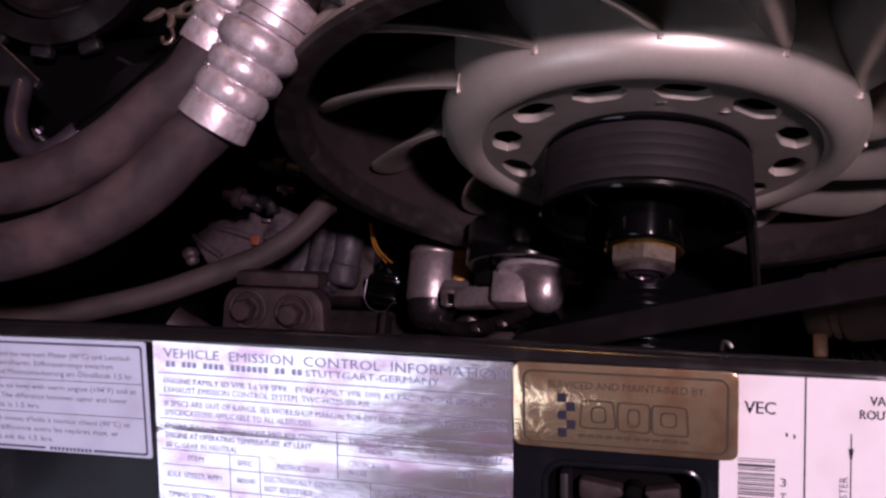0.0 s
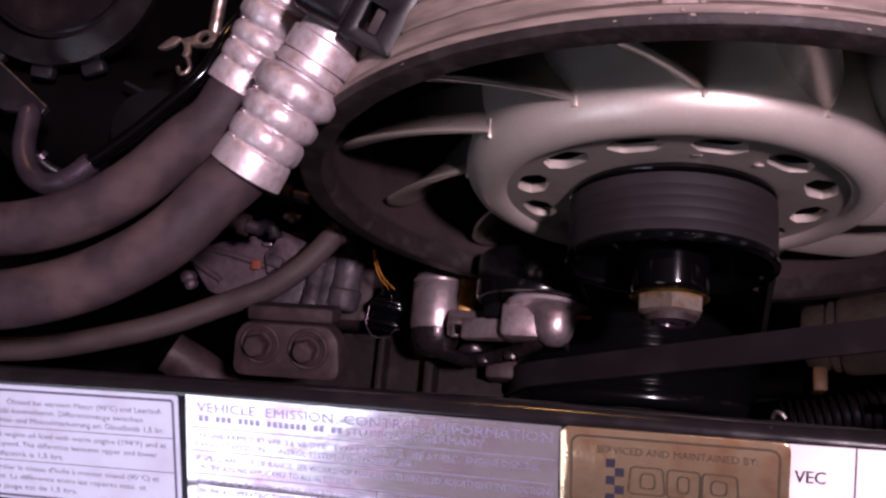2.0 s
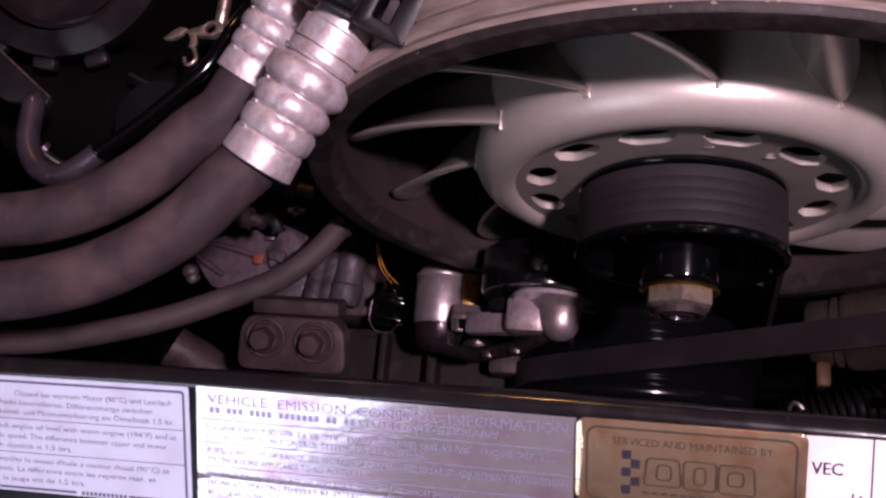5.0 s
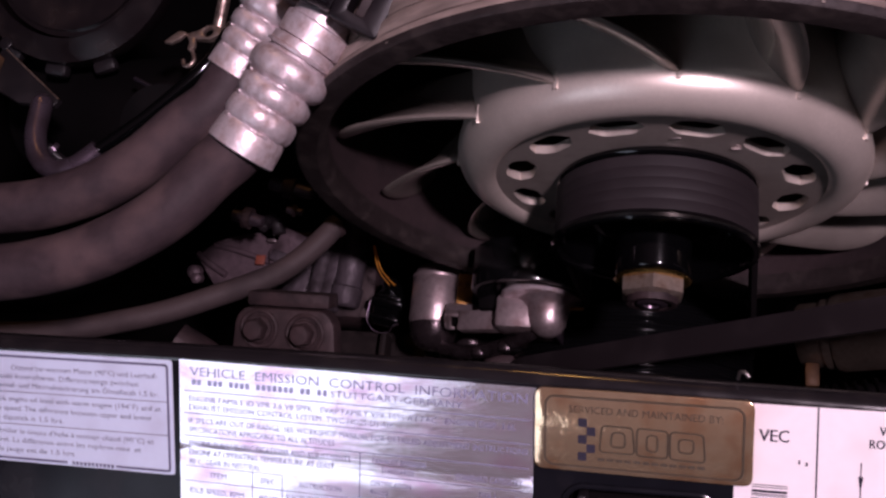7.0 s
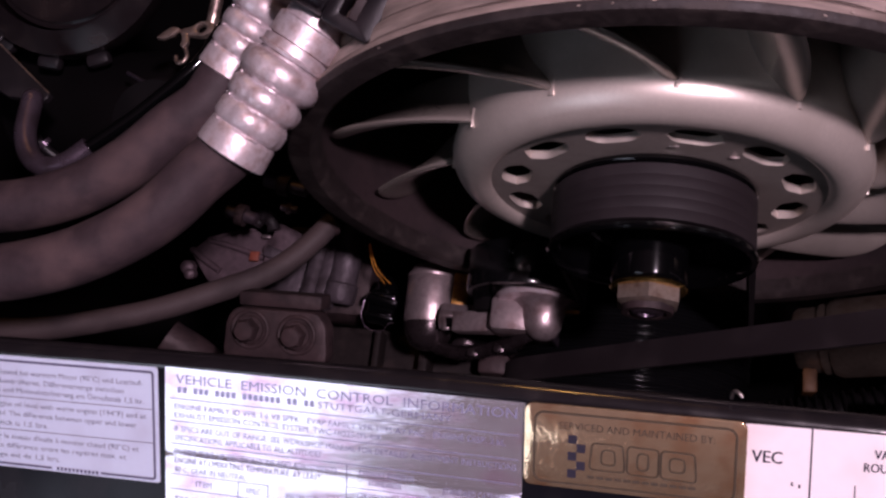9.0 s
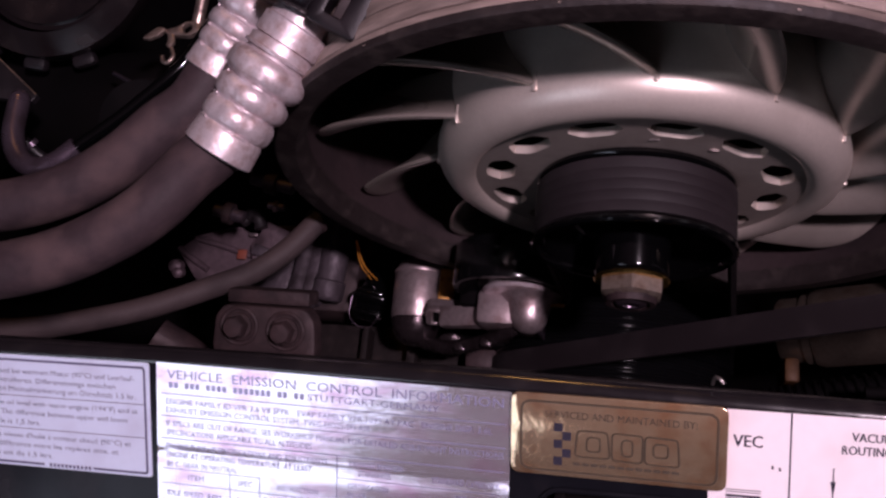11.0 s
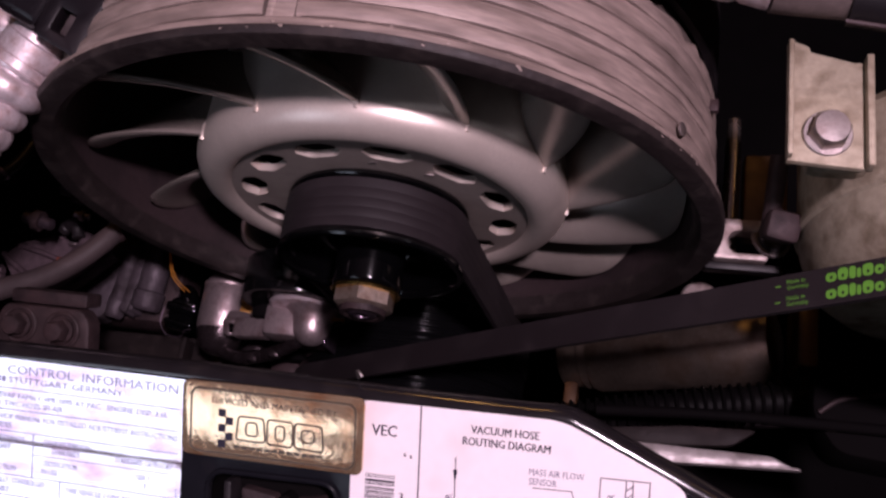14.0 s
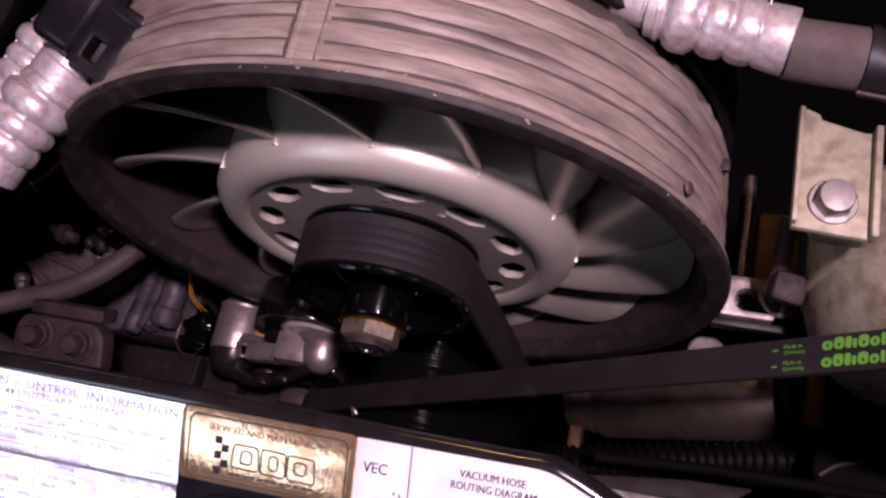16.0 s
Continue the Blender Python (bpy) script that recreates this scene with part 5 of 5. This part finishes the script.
def boss_tube(a, b, r):
    a, b = Vector(a), Vector(b)
    fs = (0.0, 0.02, 0.05, 0.22, 0.24, 1.0)
    rr = (0.70, 0.88, 0.96, 1.0, 0.86, 0.86)
    return sweep([a + (b - a) * f for f in fs], [r * k for k in rr], 26)
part("large_boss", boss_tube((-0.1615, -0.0135, -0.1400), (-0.1560, 0.0330, -0.1330), 0.0088), BOSS_ALLOY, casting)
part("small_boss", boss_tube((-0.1792, -0.0190, -0.1400), (-0.1710, 0.0330, -0.1330), 0.0056), BOSS_ALLOY, casting)
part("fin", plate(round_corners([(-0.1735, -0.0160), (-0.1690, -0.0170), (-0.1615, 0.0280), (-0.1690, 0.0290)], 0.002), 0.012, (), Matrix.Translation((0, 0, -0.1330)), 0.0008), BOSS_ALLOY, casting)
part("side_face", plate(round_corners([(-0.2100, -0.0200), (-0.1870, -0.0190), (-0.1780, 0.0250), (-0.1990, 0.0200)], 0.004), 0.012, (), Matrix.Translation((0, 0, -0.1420)), 0.002), BOSS_ALLOY, casting)
CB = Matrix.Translation((-0.1665, 0.0100, -0.1385)) @ Matrix.Rotation(radians(-11), 4, "Z") @ Matrix.Rotation(radians(9), 4, "X")
part("rough_body", plate(round_corners([(-0.1745, 0.0165), (-0.1590, 0.0135), (-0.1625, 0.0010), (-0.1665, -0.0150), (-0.1830, -0.0160), (-0.1815, -0.0020)], 0.0016), 0.012, (), Matrix.Translation((0, 0, -0.1350)), 0.0014), BOSS_ALLOY, casting)
for x, y, w, l in ((-0.0045, 0.002, 0.0022, 0.020), (0.0005, 0.002, 0.0018, 0.022)):
    part("cast_ridge", box((w, l, 0.0016), (x, y, 0.0035), 0.0006, CB), BOSS_ALLOY, casting)
part("block", box((0.056, 0.050, 0.030), (-0.176, 0.008, -0.165), 0.005), DARK_CAST, casting)
lever = thing("cast_cover", "dull violet-grey cast cover with ridges and bosses", "cast cover")
part("web", plate(round_corners([(-0.2250, 0.0085), (-0.2060, 0.0140), (-0.1990, 0.0145), (-0.1930, 0.0100), (-0.1700, 0.0080), (-0.1860, -0.0080), (-0.1990, -0.0180), (-0.2200, -0.0150), (-0.2330, 0.0010)], 0.003), 0.010, (), Matrix.Translation((0, 0, -0.106)), 0.0012), COVER_CAST, lever)
part("raised_pad", plate(round_corners([(-0.1845, 0.0165), (-0.1700, 0.0105), (-0.1750, 0.0040), (-0.1890, -0.0060), (-0.1915, 0.0040), (-0.1868, 0.0098)], 0.0015), 0.008, (), Matrix.Translation((0, 0, -0.100)) @ Matrix.Rotation(radians(4), 4, "X"), 0.0010), COVER_CAST, lever)
part("rib", sweep(smooth_line([(-0.2235, 0.0072, -0.1055), (-0.2110, 0.0045, -0.1045), (-0.1985, 0.0010, -0.1040), (-0.1915, -0.0012, -0.1040)], 5), 0.0015, 10), COVER_CAST, lever)
part("rib", sweep(smooth_line([(-0.2320, 0.0020, -0.1055), (-0.2240, -0.0032, -0.1045), (-0.2140, -0.0090, -0.1045)], 5), 0.0017, 10), COVER_CAST, lever)
part("rim_edge", sweep(smooth_line([(-0.2245, 0.0080, -0.1062), (-0.2060, 0.0132, -0.1060), (-0.1990, 0.0138, -0.1060)], 5), 0.0010, 8), COVER_CAST, lever)
part("pale_boss", box((0.0085, 0.0060, 0.0030), (-0.1850, 0.0000, -0.0990), 0.0010, Matrix.Translation((-0.1850, 0, -0.0990)) @ Matrix.Rotation(radians(-18), 4, "Z") @ Matrix.Translation((0.1850, 0, 0.0990))), BOSS_ALLOY, lever)
part("clip", box((0.0050, 0.0018, 0.0030), (-0.1915, 0.0096, -0.1030), 0.0006), CAST_GREY, lever, "small bright clip")
part("plug_cap", sweep(smooth_line([(-0.1965, 0.0150, -0.0990), (-0.1925, 0.0178, -0.0965), (-0.1870, 0.0160, -0.0950), (-0.1850, 0.0110, -0.0960)], 5), [0.0030 + 0.0002 * (k % 4) for k in range(16)], 14), BLACK_PLASTIC, lever, "black rubber cap")
part("tag", box((0.0050, 0.0050, 0.0012), (-0.1955, -0.0012, -0.1018), 0.0004), ORANGE_TAG, lever, "small faded orange tag")
part("side_lug", disc(0.0034, 0.0060, facing((-0.2300, -0.0080, -0.104), (0.1, -0.3, 0.94)), 18, 0.0010), COVER_CAST, lever)
part("side_lug", disc(0.0026, 0.0060, facing((-0.2270, -0.0120, -0.102), (0.1, -0.3, 0.94)), 18, 0.0010), COVER_CAST, lever)
part("lower_pipe", sweep(smooth_line([(-0.218, -0.052, -0.072), (-0.200, -0.062, -0.082), (-0.180, -0.085, -0.095)], 6), 0.0095, 18), DARK_CAST, lever)
part("sill", box((0.060, 0.016, 0.006), (-0.250, -0.082, -0.058), 0.001, None), DARK_CAST, lever)
part("green_wire", sweep(smooth_line([(-0.1800, -0.0325, -0.0605), (-0.1770, -0.0340, -0.0595), (-0.1735, -0.0342, -0.0610)], 4), 0.0012, 8), material("green_wire", (0.045, 0.11, 0.025), 0.5), lever)

# ---------------------------------------------------------------- sensor plug with wire clip
sp = thing("sensor_plug", "black sensor plug with wire clip and orange leads", "plug")
QM = facing((-0.1345, -0.0165, -0.1300), (0.1, -0.35, 0.93), (0.15, 1, 0))
part("shell", box((0.014, 0.017, 0.018), (0, 0, -0.006), 0.002, QM), BLACK_GLOSS, sp)
part("collar", box((0.0165, 0.005, 0.016), (0, 0.004, -0.002), 0.0015, QM), BLACK_GLOSS, sp)
part("collar", box((0.0155, 0.003, 0.016), (0, -0.004, -0.002), 0.0012, QM), BLACK_GLOSS, sp)
part("boot", sweep(smooth_line([tuple(QM @ Vector((0, 0.008, -0.004))), tuple(QM @ Vector((0, 0.011, -0.002))), tuple(QM @ Vector((-0.001, 0.014, 0.001)))], 4), [0.0065 - 0.00035 * k for k in range(9)], 16), BLACK_GLOSS, sp)
part("wire_clip", sweep(smooth_line([tuple(QM @ Vector(p)) for p in ((-0.0085, 0.003, 0.006), (-0.008, -0.006, 0.007), (-0.0035, -0.0110, 0.006), (0.0035, -0.0105, 0.006), (0.006, -0.006, 0.007), (0.0085, -0.005, 0.006))], 6), 0.00022, 8), DARK_STEEL, sp, "thin wire bail")
for off, end in ((0.0, 0.0), (0.0012, 0.0006)):
    part("lead", sweep(smooth_line([tuple(QM @ Vector((-0.001 + off * 3, 0.0125, 0.001))), (-0.1355 + off * 1.5, -0.0020, -0.1130), (-0.1378 + off, 0.0040, -0.1105), (-0.1395 + end, 0.0110, -0.1095)], 6), 0.00026, 8), ORANGE_WIRE, sp, "orange lead")

# ---------------------------------------------------------------- throttle end at the back left
thr = thing("intake_ring", "dark plastic intake ring with lugs", "intake")
TM = facing((-0.2620, 0.1090, 0.000), (0.05, -0.30, 0.95), (0, 1, 0)) @ Matrix.Rotation(radians(90), 4, "X")
part("ring", lathe([(0.0400, -0.004), (0.0415, -0.0065), (0.0450, -0.0075), (0.0462, -0.006), (0.0470, -0.001), (0.0500, 0.000), (0.0510, 0.002), (0.0505, 0.010), (0.0400, 0.012)], TM, 80, closed=True), INTAKE_GLOSS, thr)
part("inner_lip", lathe([(0.0340, -0.002), (0.0350, -0.0045), (0.0375, -0.0048), (0.0385, -0.002), (0.0385, 0.008), (0.0340, 0.008)], TM, 72, closed=True), INTAKE_GLOSS, thr)
part("inner_disc", lathe([(0, 0.004), (0.036, 0.004), (0.036, 0.010), (0, 0.010)], TM, 40), INTAKE_GLOSS, thr)
for a in (236, 262, 288):
    m = TM @ Matrix.Rotation(radians(a), 4, "Y") @ Matrix.Translation((0.0530, 0.002, 0))
    part("lug", box((0.006, 0.006, 0.011), (0, 0, 0), 0.0020, m), BLACK_PLASTIC, thr)
thl = thing("throttle_lever", "crumpled brassy metal throttle lever", "lever")
LEVER = material("lever_plating", (0.46, 0.36, 0.31), 0.38, 0.85, 0.3, 500, 0.0002, 400, (0.10, 0.07, 0.065), 150, 0.6, 0.1)
part("arm", plate(round_corners([(-0.1835, 0.0500), (-0.1790, 0.0512), (-0.1745, 0.0538), (-0.1695, 0.0528), (-0.1690, 0.0492), (-0.1735, 0.0470), (-0.1790, 0.0475), (-0.1830, 0.0478)], 0.0012), 0.0026,
                  [[(x - 0.1745, y + 0.0505) for x, y in hexagon(0.0021, 12)]], Matrix.Translation((0, 0, 0.030)), 0.0006), LEVER, thl)
part("bent_tab", plate(round_corners([(-0.1922, 0.0455), (-0.1895, 0.0480), (-0.1862, 0.0505), (-0.1828, 0.0498), (-0.1850, 0.0468), (-0.1890, 0.0450)], 0.0008), 0.0016, (), Matrix.Translation((0, 0, 0.0312)), 0.0004), LEVER, thl)
part("bent_tab", plate(round_corners([(-0.1822, 0.0482), (-0.1795, 0.0478), (-0.1785, 0.0440), (-0.1800, 0.0415), (-0.1818, 0.0425), (-0.1812, 0.0450)], 0.0007), 0.0016, (), Matrix.Translation((0, 0, 0.0306)), 0.0004), LEVER, thl)
part("pin", sweep([Vector((-0.1725, 0.0530, 0.026)), Vector((-0.1690, 0.0700, 0.032))], 0.0024, 16), LEVER, thl)
part("hook", sweep(smooth_line([(-0.1800, 0.0425, 0.029), (-0.1785, 0.0385, 0.029), (-0.1800, 0.0360, 0.029), (-0.1822, 0.0362, 0.029), (-0.1832, 0.0385, 0.029)], 6), 0.0009, 10), LEVER, thl)
wx = thing("wiper_bracket", "dark folded metal bracket with worn edges", "bracket")
part("plate", plate([(-0.2745, 0.0520), (-0.2412, 0.0263), (-0.2430, 0.0235), (-0.2600, 0.0250), (-0.2760, 0.0330)], 0.003, (), Matrix.Translation((0, 0, 0.0195)), 0.0005), BLACK_PLASTIC, wx)
part("worn_edge", sweep([Vector((-0.2737, 0.0515, 0.0200)), Vector((-0.2412, 0.0263, 0.0200))], 0.0003, 8), LEVER, wx, "thin worn bright edge")
part("side_strip", plate([(-0.2770, 0.0260), (-0.2738, 0.0275), (-0.2716, 0.0452), (-0.2735, 0.0470)], 0.003, (), Matrix.Translation((0, 0, 0.0225)), 0.0005), ORANGE_BRACKET, wx, "rusty brown strip")
part("rivet", disc(0.0030, 0.0012, Matrix.Translation((-0.2725, 0.0525, 0.0195)), 18, 0.0003), BLACK_PLASTIC, wx)
dk = thing("dark_ducting", "dark plastic ducting deep in the bay", "duct")
part("tube", sweep(smooth_line([(-0.30, 0.06, -0.06), (-0.24, 0.05, -0.05), (-0.19, 0.06, -0.05), (-0.16, 0.10, -0.05)], 6), 0.030, 24), NEAR_BLACK, dk)
part("cuff", sweep(smooth_line([(-0.170, 0.0830, -0.0500), (-0.165, 0.0920, -0.0500), (-0.160, 0.1000, -0.0500)], 4), 0.0305, 24), NEAR_BLACK, dk)

# studs and clips seen between the hoses and the housing
for p, q, r in (((-0.178, 0.0235, -0.060), (-0.157, 0.0195, -0.062), 0.0030), ((-0.194, 0.0075, -0.060), (-0.179, 0.0045, -0.062), 0.0030), ((-0.1680, 0.0105, -0.060), (-0.1605, 0.0100, -0.062), 0.0016)):
    st = thing("mounting_stud", "small dark steel stud with collar", "stud", group="studs beside the housing")
    a, b = Vector(p), Vector(q)
    part("shank", sweep([a, a + (b - a) * 0.96, b], [r, r, r * 0.7], 14), VIOLET_STUD, st)
    part("collar", sweep([a + (b - a) * 0.35, a + (b - a) * 0.6], r * 1.7, 14), DARK_CAST, st)

# ---------------------------------------------------------------- compressor side
comp = thing("ac_compressor", "pale cast aluminium air conditioning compressor", "compressor")
BM = Matrix.Translation((0.2250, 0, 0.0060))
part("body", lathe([(0, -0.024), (0.055, -0.024), (0.062, -0.018), (0.0655, -0.006), (0.0665, 0.006), (0.0665, 0.030), (0.061, 0.036), (0, 0.038)], BM, 72), PALE_CAST, comp)
part("collar_ridge", lathe([(0.0660, -0.001), (0.0674, 0.000), (0.0676, 0.002), (0.0660, 0.003)], BM, 72), PALE_CAST, comp)
part("pedestal", box((0.020, 0.034, 0.016), (0.160, 0.014, 0.0615), 0.004), PALE_CAST, comp)
part("clutch_pulley", lathe([(0, -0.060), (0.030, -0.060), (0.034, -0.056), (0.079, -0.055), (0.0815, -0.052), (0.0815, -0.032), (0.077, -0.029), (0, -0.029)], Matrix.Translation((0.2664, 0, 0.0538)), 64), BLACK_GLOSS, comp, "black clutch pulley")
cb = thing("compressor_bracket", "folded zinc-plated steel bracket with one bolt", "bracket")
part("plate", plate([(0.1432, -0.0052), (0.1655, -0.0068), (0.1668, 0.0300), (0.1630, 0.0296), (0.1500, 0.0330), (0.1494, 0.0350), (0.1449, 0.0368)], 0.0022, (), Matrix.Translation((0, 0, 0.0725)), 0.0004), PALE_CAST, cb)
part("folded_edge", box((0.0016, 0.0400, 0.0050), (0.1437, 0.0155, 0.0735), 0.0004, None), PALE_CAST, cb)
part("folded_edge", box((0.0022, 0.0380, 0.0055), (0.1668, 0.0118, 0.0737), 0.0005, None), PALE_CAST, cb)
BT = facing((0.1548, 0.0042, 0.0725), (0.05, -0.08, 1.0))
part("washer", disc(0.0074, 0.0012, BT, 32), STEEL, cb)
part("bolt", joined(hex_head(0.0061, 0.0048, BT @ Matrix.Translation((0, 0, 0.0013)), 12), disc(0.0052, 0.0008, BT @ Matrix.Translation((0, 0, 0.0061)), 28, 0.0004)), STEEL, cb, "round-crowned hexagon bolt")

adj = thing("belt_adjuster", "slotted steel belt adjuster with threaded rod", "adjuster")
AM = facing((0.1405, 0.0042, -0.0205), (0.02, -0.12, 0.99), (0, 1, 0))
part("lug", plate(rounded(-0.0095, -0.0068, 0.0115, 0.0095, 0.0015), 0.010, [[(x, y) for x, y in rounded(-0.0040, -0.0042, 0.0120 - 0.0006, 0.0048, 0.0040)]], AM, 0.0006), PITTED, adj, "pitted bright slotted lug")
part("lug_side", box((0.030, 0.003, 0.008), (0.003, -0.0088, -0.008), 0.0006, AM), BLACK_PLASTIC, adj)
part("rod", sweep([Vector((0.1384, 0.0080, -0.0400)), Vector((0.1387, 0.0540, -0.0360)), Vector((0.1388, 0.0660, -0.0350))], [0.0034, 0.0033, 0.0026], 20), ROD_STEEL, adj, "bright steel rod")
part("bush", disc(0.0062, 0.0030, facing((0.1528, 0.0068, -0.0228), (0.30, 0.25, 0.92)), 28), BLACK_PLASTIC, adj)
part("washer", disc(0.0078, 0.0014, facing((0.1526, 0.0066, -0.0235), (0.30, 0.25, 0.92)), 36), STEEL, adj, "thin bright washer")
part("shank", sweep([Vector((0.1485, -0.0010, 0.0020)), Vector((0.1492, 0.0110, 0.0090)), Vector((0.1500, 0.0250, 0.0150))], 0.0034, 20), DARK_CAST, adj, "dark rusty bolt shank")
part("head", box((0.0125, 0.0112, 0.0120), (0, 0, 0), 0.0022, facing((0.1520, 0.0008, 0.0060), (0.15, -0.30, 0.94), (0.12, 1, 0))), DARK_CAST, adj, "dark oxidised square head")
solo("brown_stay", box((0.018, 0.038, 0.010), (0.1530, 0.034, -0.045), 0.002), ORANGE_BRACKET, "rust-brown painted stay bracket", "bracket")
can = thing("silver_canister", "dull silver canister lying under the belt", "canister")
a, b = Vector((0.0778, -0.0115, -0.158)), Vector((0.1715, -0.0062, -0.122))
part("body", sweep([a + (b - a) * f for f in (0.09, 0.12, 0.94, 0.985, 1.0)], [0.0182, 0.0192, 0.0192, 0.0180, 0.014], 40), OILY_CAN, can)
part("neck", sweep([a + (b - a) * f for f in (-0.075, -0.06, 0.03, 0.045, 0.10)], [0.0150, 0.0160, 0.0160, 0.0172, 0.0172], 32), OILY_CAN, can, "dull fluted neck")
part("stay", box((0.007, 0.012, 0.030), (0.0745, -0.0330, -0.165), 0.0015), RUST_STAY, can, "rusty brown stay")
part("saddle", box((0.010, 0.034, 0.030), (0.181, -0.006, -0.112), 0.003), ORANGE_BRACKET, can, "brown bracket")
solo("canister_cap", disc(0.0080, 0.0026, facing((0.1300, -0.003, -0.072), (0.05, -0.62, 0.78)), 28, 0.0), PITTED, "dull round metal cap", "cap")

hl = smooth_line([(0.050, -0.062, -0.112), (0.083, -0.0551, -0.106), (0.1252, -0.0464, -0.103), (0.1664, -0.0391, -0.102), (0.220, -0.030, -0.100)], 40)
cor = thing("corrugated_hose", "dark corrugated plastic hose", "hose")
part("tube", sweep(hl, 0.0076, 18), LOOM, cor)
ring = lathe([(0.0072, -0.0011), (0.0092, -0.0007), (0.0097, 0.0), (0.0092, 0.0007), (0.0072, 0.0011)], None, 18)
ring_mesh = None
for k in range(4, len(hl) - 4, 4):
    if ring_mesh is None:
        ob = part("rib", ring, LOOM, cor)
        ring_mesh = ob.data
    else:
        ob = new("rib", ring_mesh)
        ob.parent = cor
    ob.matrix_local = Matrix.Translation(hl[k]) @ (hl[k + 1] - hl[k - 1]).normalized().to_track_quat("Y", "Z").to_matrix().to_4x4()
pl = thing("side_channel", "pale worn metal channel beside the panel", "channel")
part("web", plate(round_corners([(0.0850, -0.0748), (0.1565, -0.0752), (0.1685, -0.0796), (0.1260, -0.0815), (0.0850, -0.0830)], 0.0015), 0.004, (), Matrix.Translation((0, 0, -0.036)), 0.0008), WORN_CHANNEL, pl)
part("shelf", plate(round_corners([(0.0850, -0.0690), (0.1250, -0.0640), (0.1540, -0.0630), (0.1440, -0.0705), (0.1180, -0.0728), (0.0850, -0.0735)], 0.003), 0.004, (), Matrix.Translation((0, 0, -0.050)), 0.001), CASE_GRIME, pl, "grimy shelf beside the channel")
part("outer_rail", plate(round_corners([(0.1500, -0.0925), (0.2300, -0.0935), (0.2300, -0.1010), (0.1600, -0.1010)], 0.002), 0.004, (), Matrix.Translation((0, 0, -0.036)), 0.0008), CASE_GRIME, pl)
part("lip", sweep(smooth_line([(0.090, -0.0585, -0.064), (0.140, -0.0560, -0.062), (0.205, -0.0560, -0.060)], 6), 0.0024, 12), NEAR_BLACK, pl)
sc = thing("side_cover", "black moulded cover at the side of the bay", "cover")
part("shell", plate(round_corners([(0.1780, -0.0340), (0.2300, -0.0260), (0.2400, -0.0720), (0.1860, -0.0660), (0.1760, -0.0500)], 0.006), 0.030, (), Matrix.Translation((0, 0, -0.064)), 0.002), NEAR_BLACK, sc)
part("edge_bead", sweep(smooth_line([(0.1790, -0.0505, -0.0630), (0.1870, -0.0450, -0.0620), (0.2000, -0.0420, -0.0620), (0.2300, -0.0385, -0.0620)], 6), 0.0011, 10), DARK_CAST, sc, "worn brown bead")
part("clip", box((0.005, 0.004, 0.003), (0.1840, -0.0560, -0.0625), 0.0008), PALE_CAST, sc)

# ---------------------------------------------------------------- dark parts at the back left
vc = thing("vacuum_can", "dark round vacuum can deep in the bay", "vacuum can")
VM = facing((-0.2050, 0.0270, -0.010), (0.1, -0.35, 0.93), (0, 1, 0)) @ Matrix.Rotation(radians(90), 4, "X")
part("dome", lathe([(0, -0.016), (0.006, -0.0155), (0.012, -0.012), (0.0165, -0.005), (0.018, 0.002), (0.018, 0.012), (0, 0.012)], VM, 40), LOOM, vc)
part("rim", lathe([(0.0180, 0.000), (0.0200, 0.001), (0.0200, 0.003), (0.0180, 0.004)], VM, 40), LOOM, vc)
part("bracket_edge", sweep([Vector((-0.2215, 0.0465, 0.000)), Vector((-0.2080, 0.0400, 0.000)), Vector((-0.1990, 0.0372, -0.001))], 0.0009, 8), VIOLET_CASTING, vc)
part("spigot", lathe([(0, -0.024), (0.0026, -0.024), (0.0030, -0.022), (0.0030, -0.012), (0, -0.012)], VM, 18), DARK_STEEL, vc)
for pts, r in (([(-0.262, 0.020, 0.004), (-0.250, 0.010, -0.010), (-0.225, 0.012, -0.022), (-0.205, 0.020, -0.028)], 0.0022),
               ([(-0.190, 0.006, -0.020), (-0.180, 0.020, -0.024), (-0.176, 0.040, -0.030)], 0.0026)):
    hs = thing("vacuum_hose", "thin dark rubber vacuum hose", "hose", group="vacuum hoses")
    part("tube", sweep(smooth_line(pts, 8), r, 14), BLACK_PLASTIC, hs)
    part("end_clip", sweep([Vector(pts[0]) * 0.5 + Vector(pts[1]) * 0.5, Vector(pts[0]) * 0.4 + Vector(pts[1]) * 0.6], r * 1.4, 14), DARK_STEEL, hs)
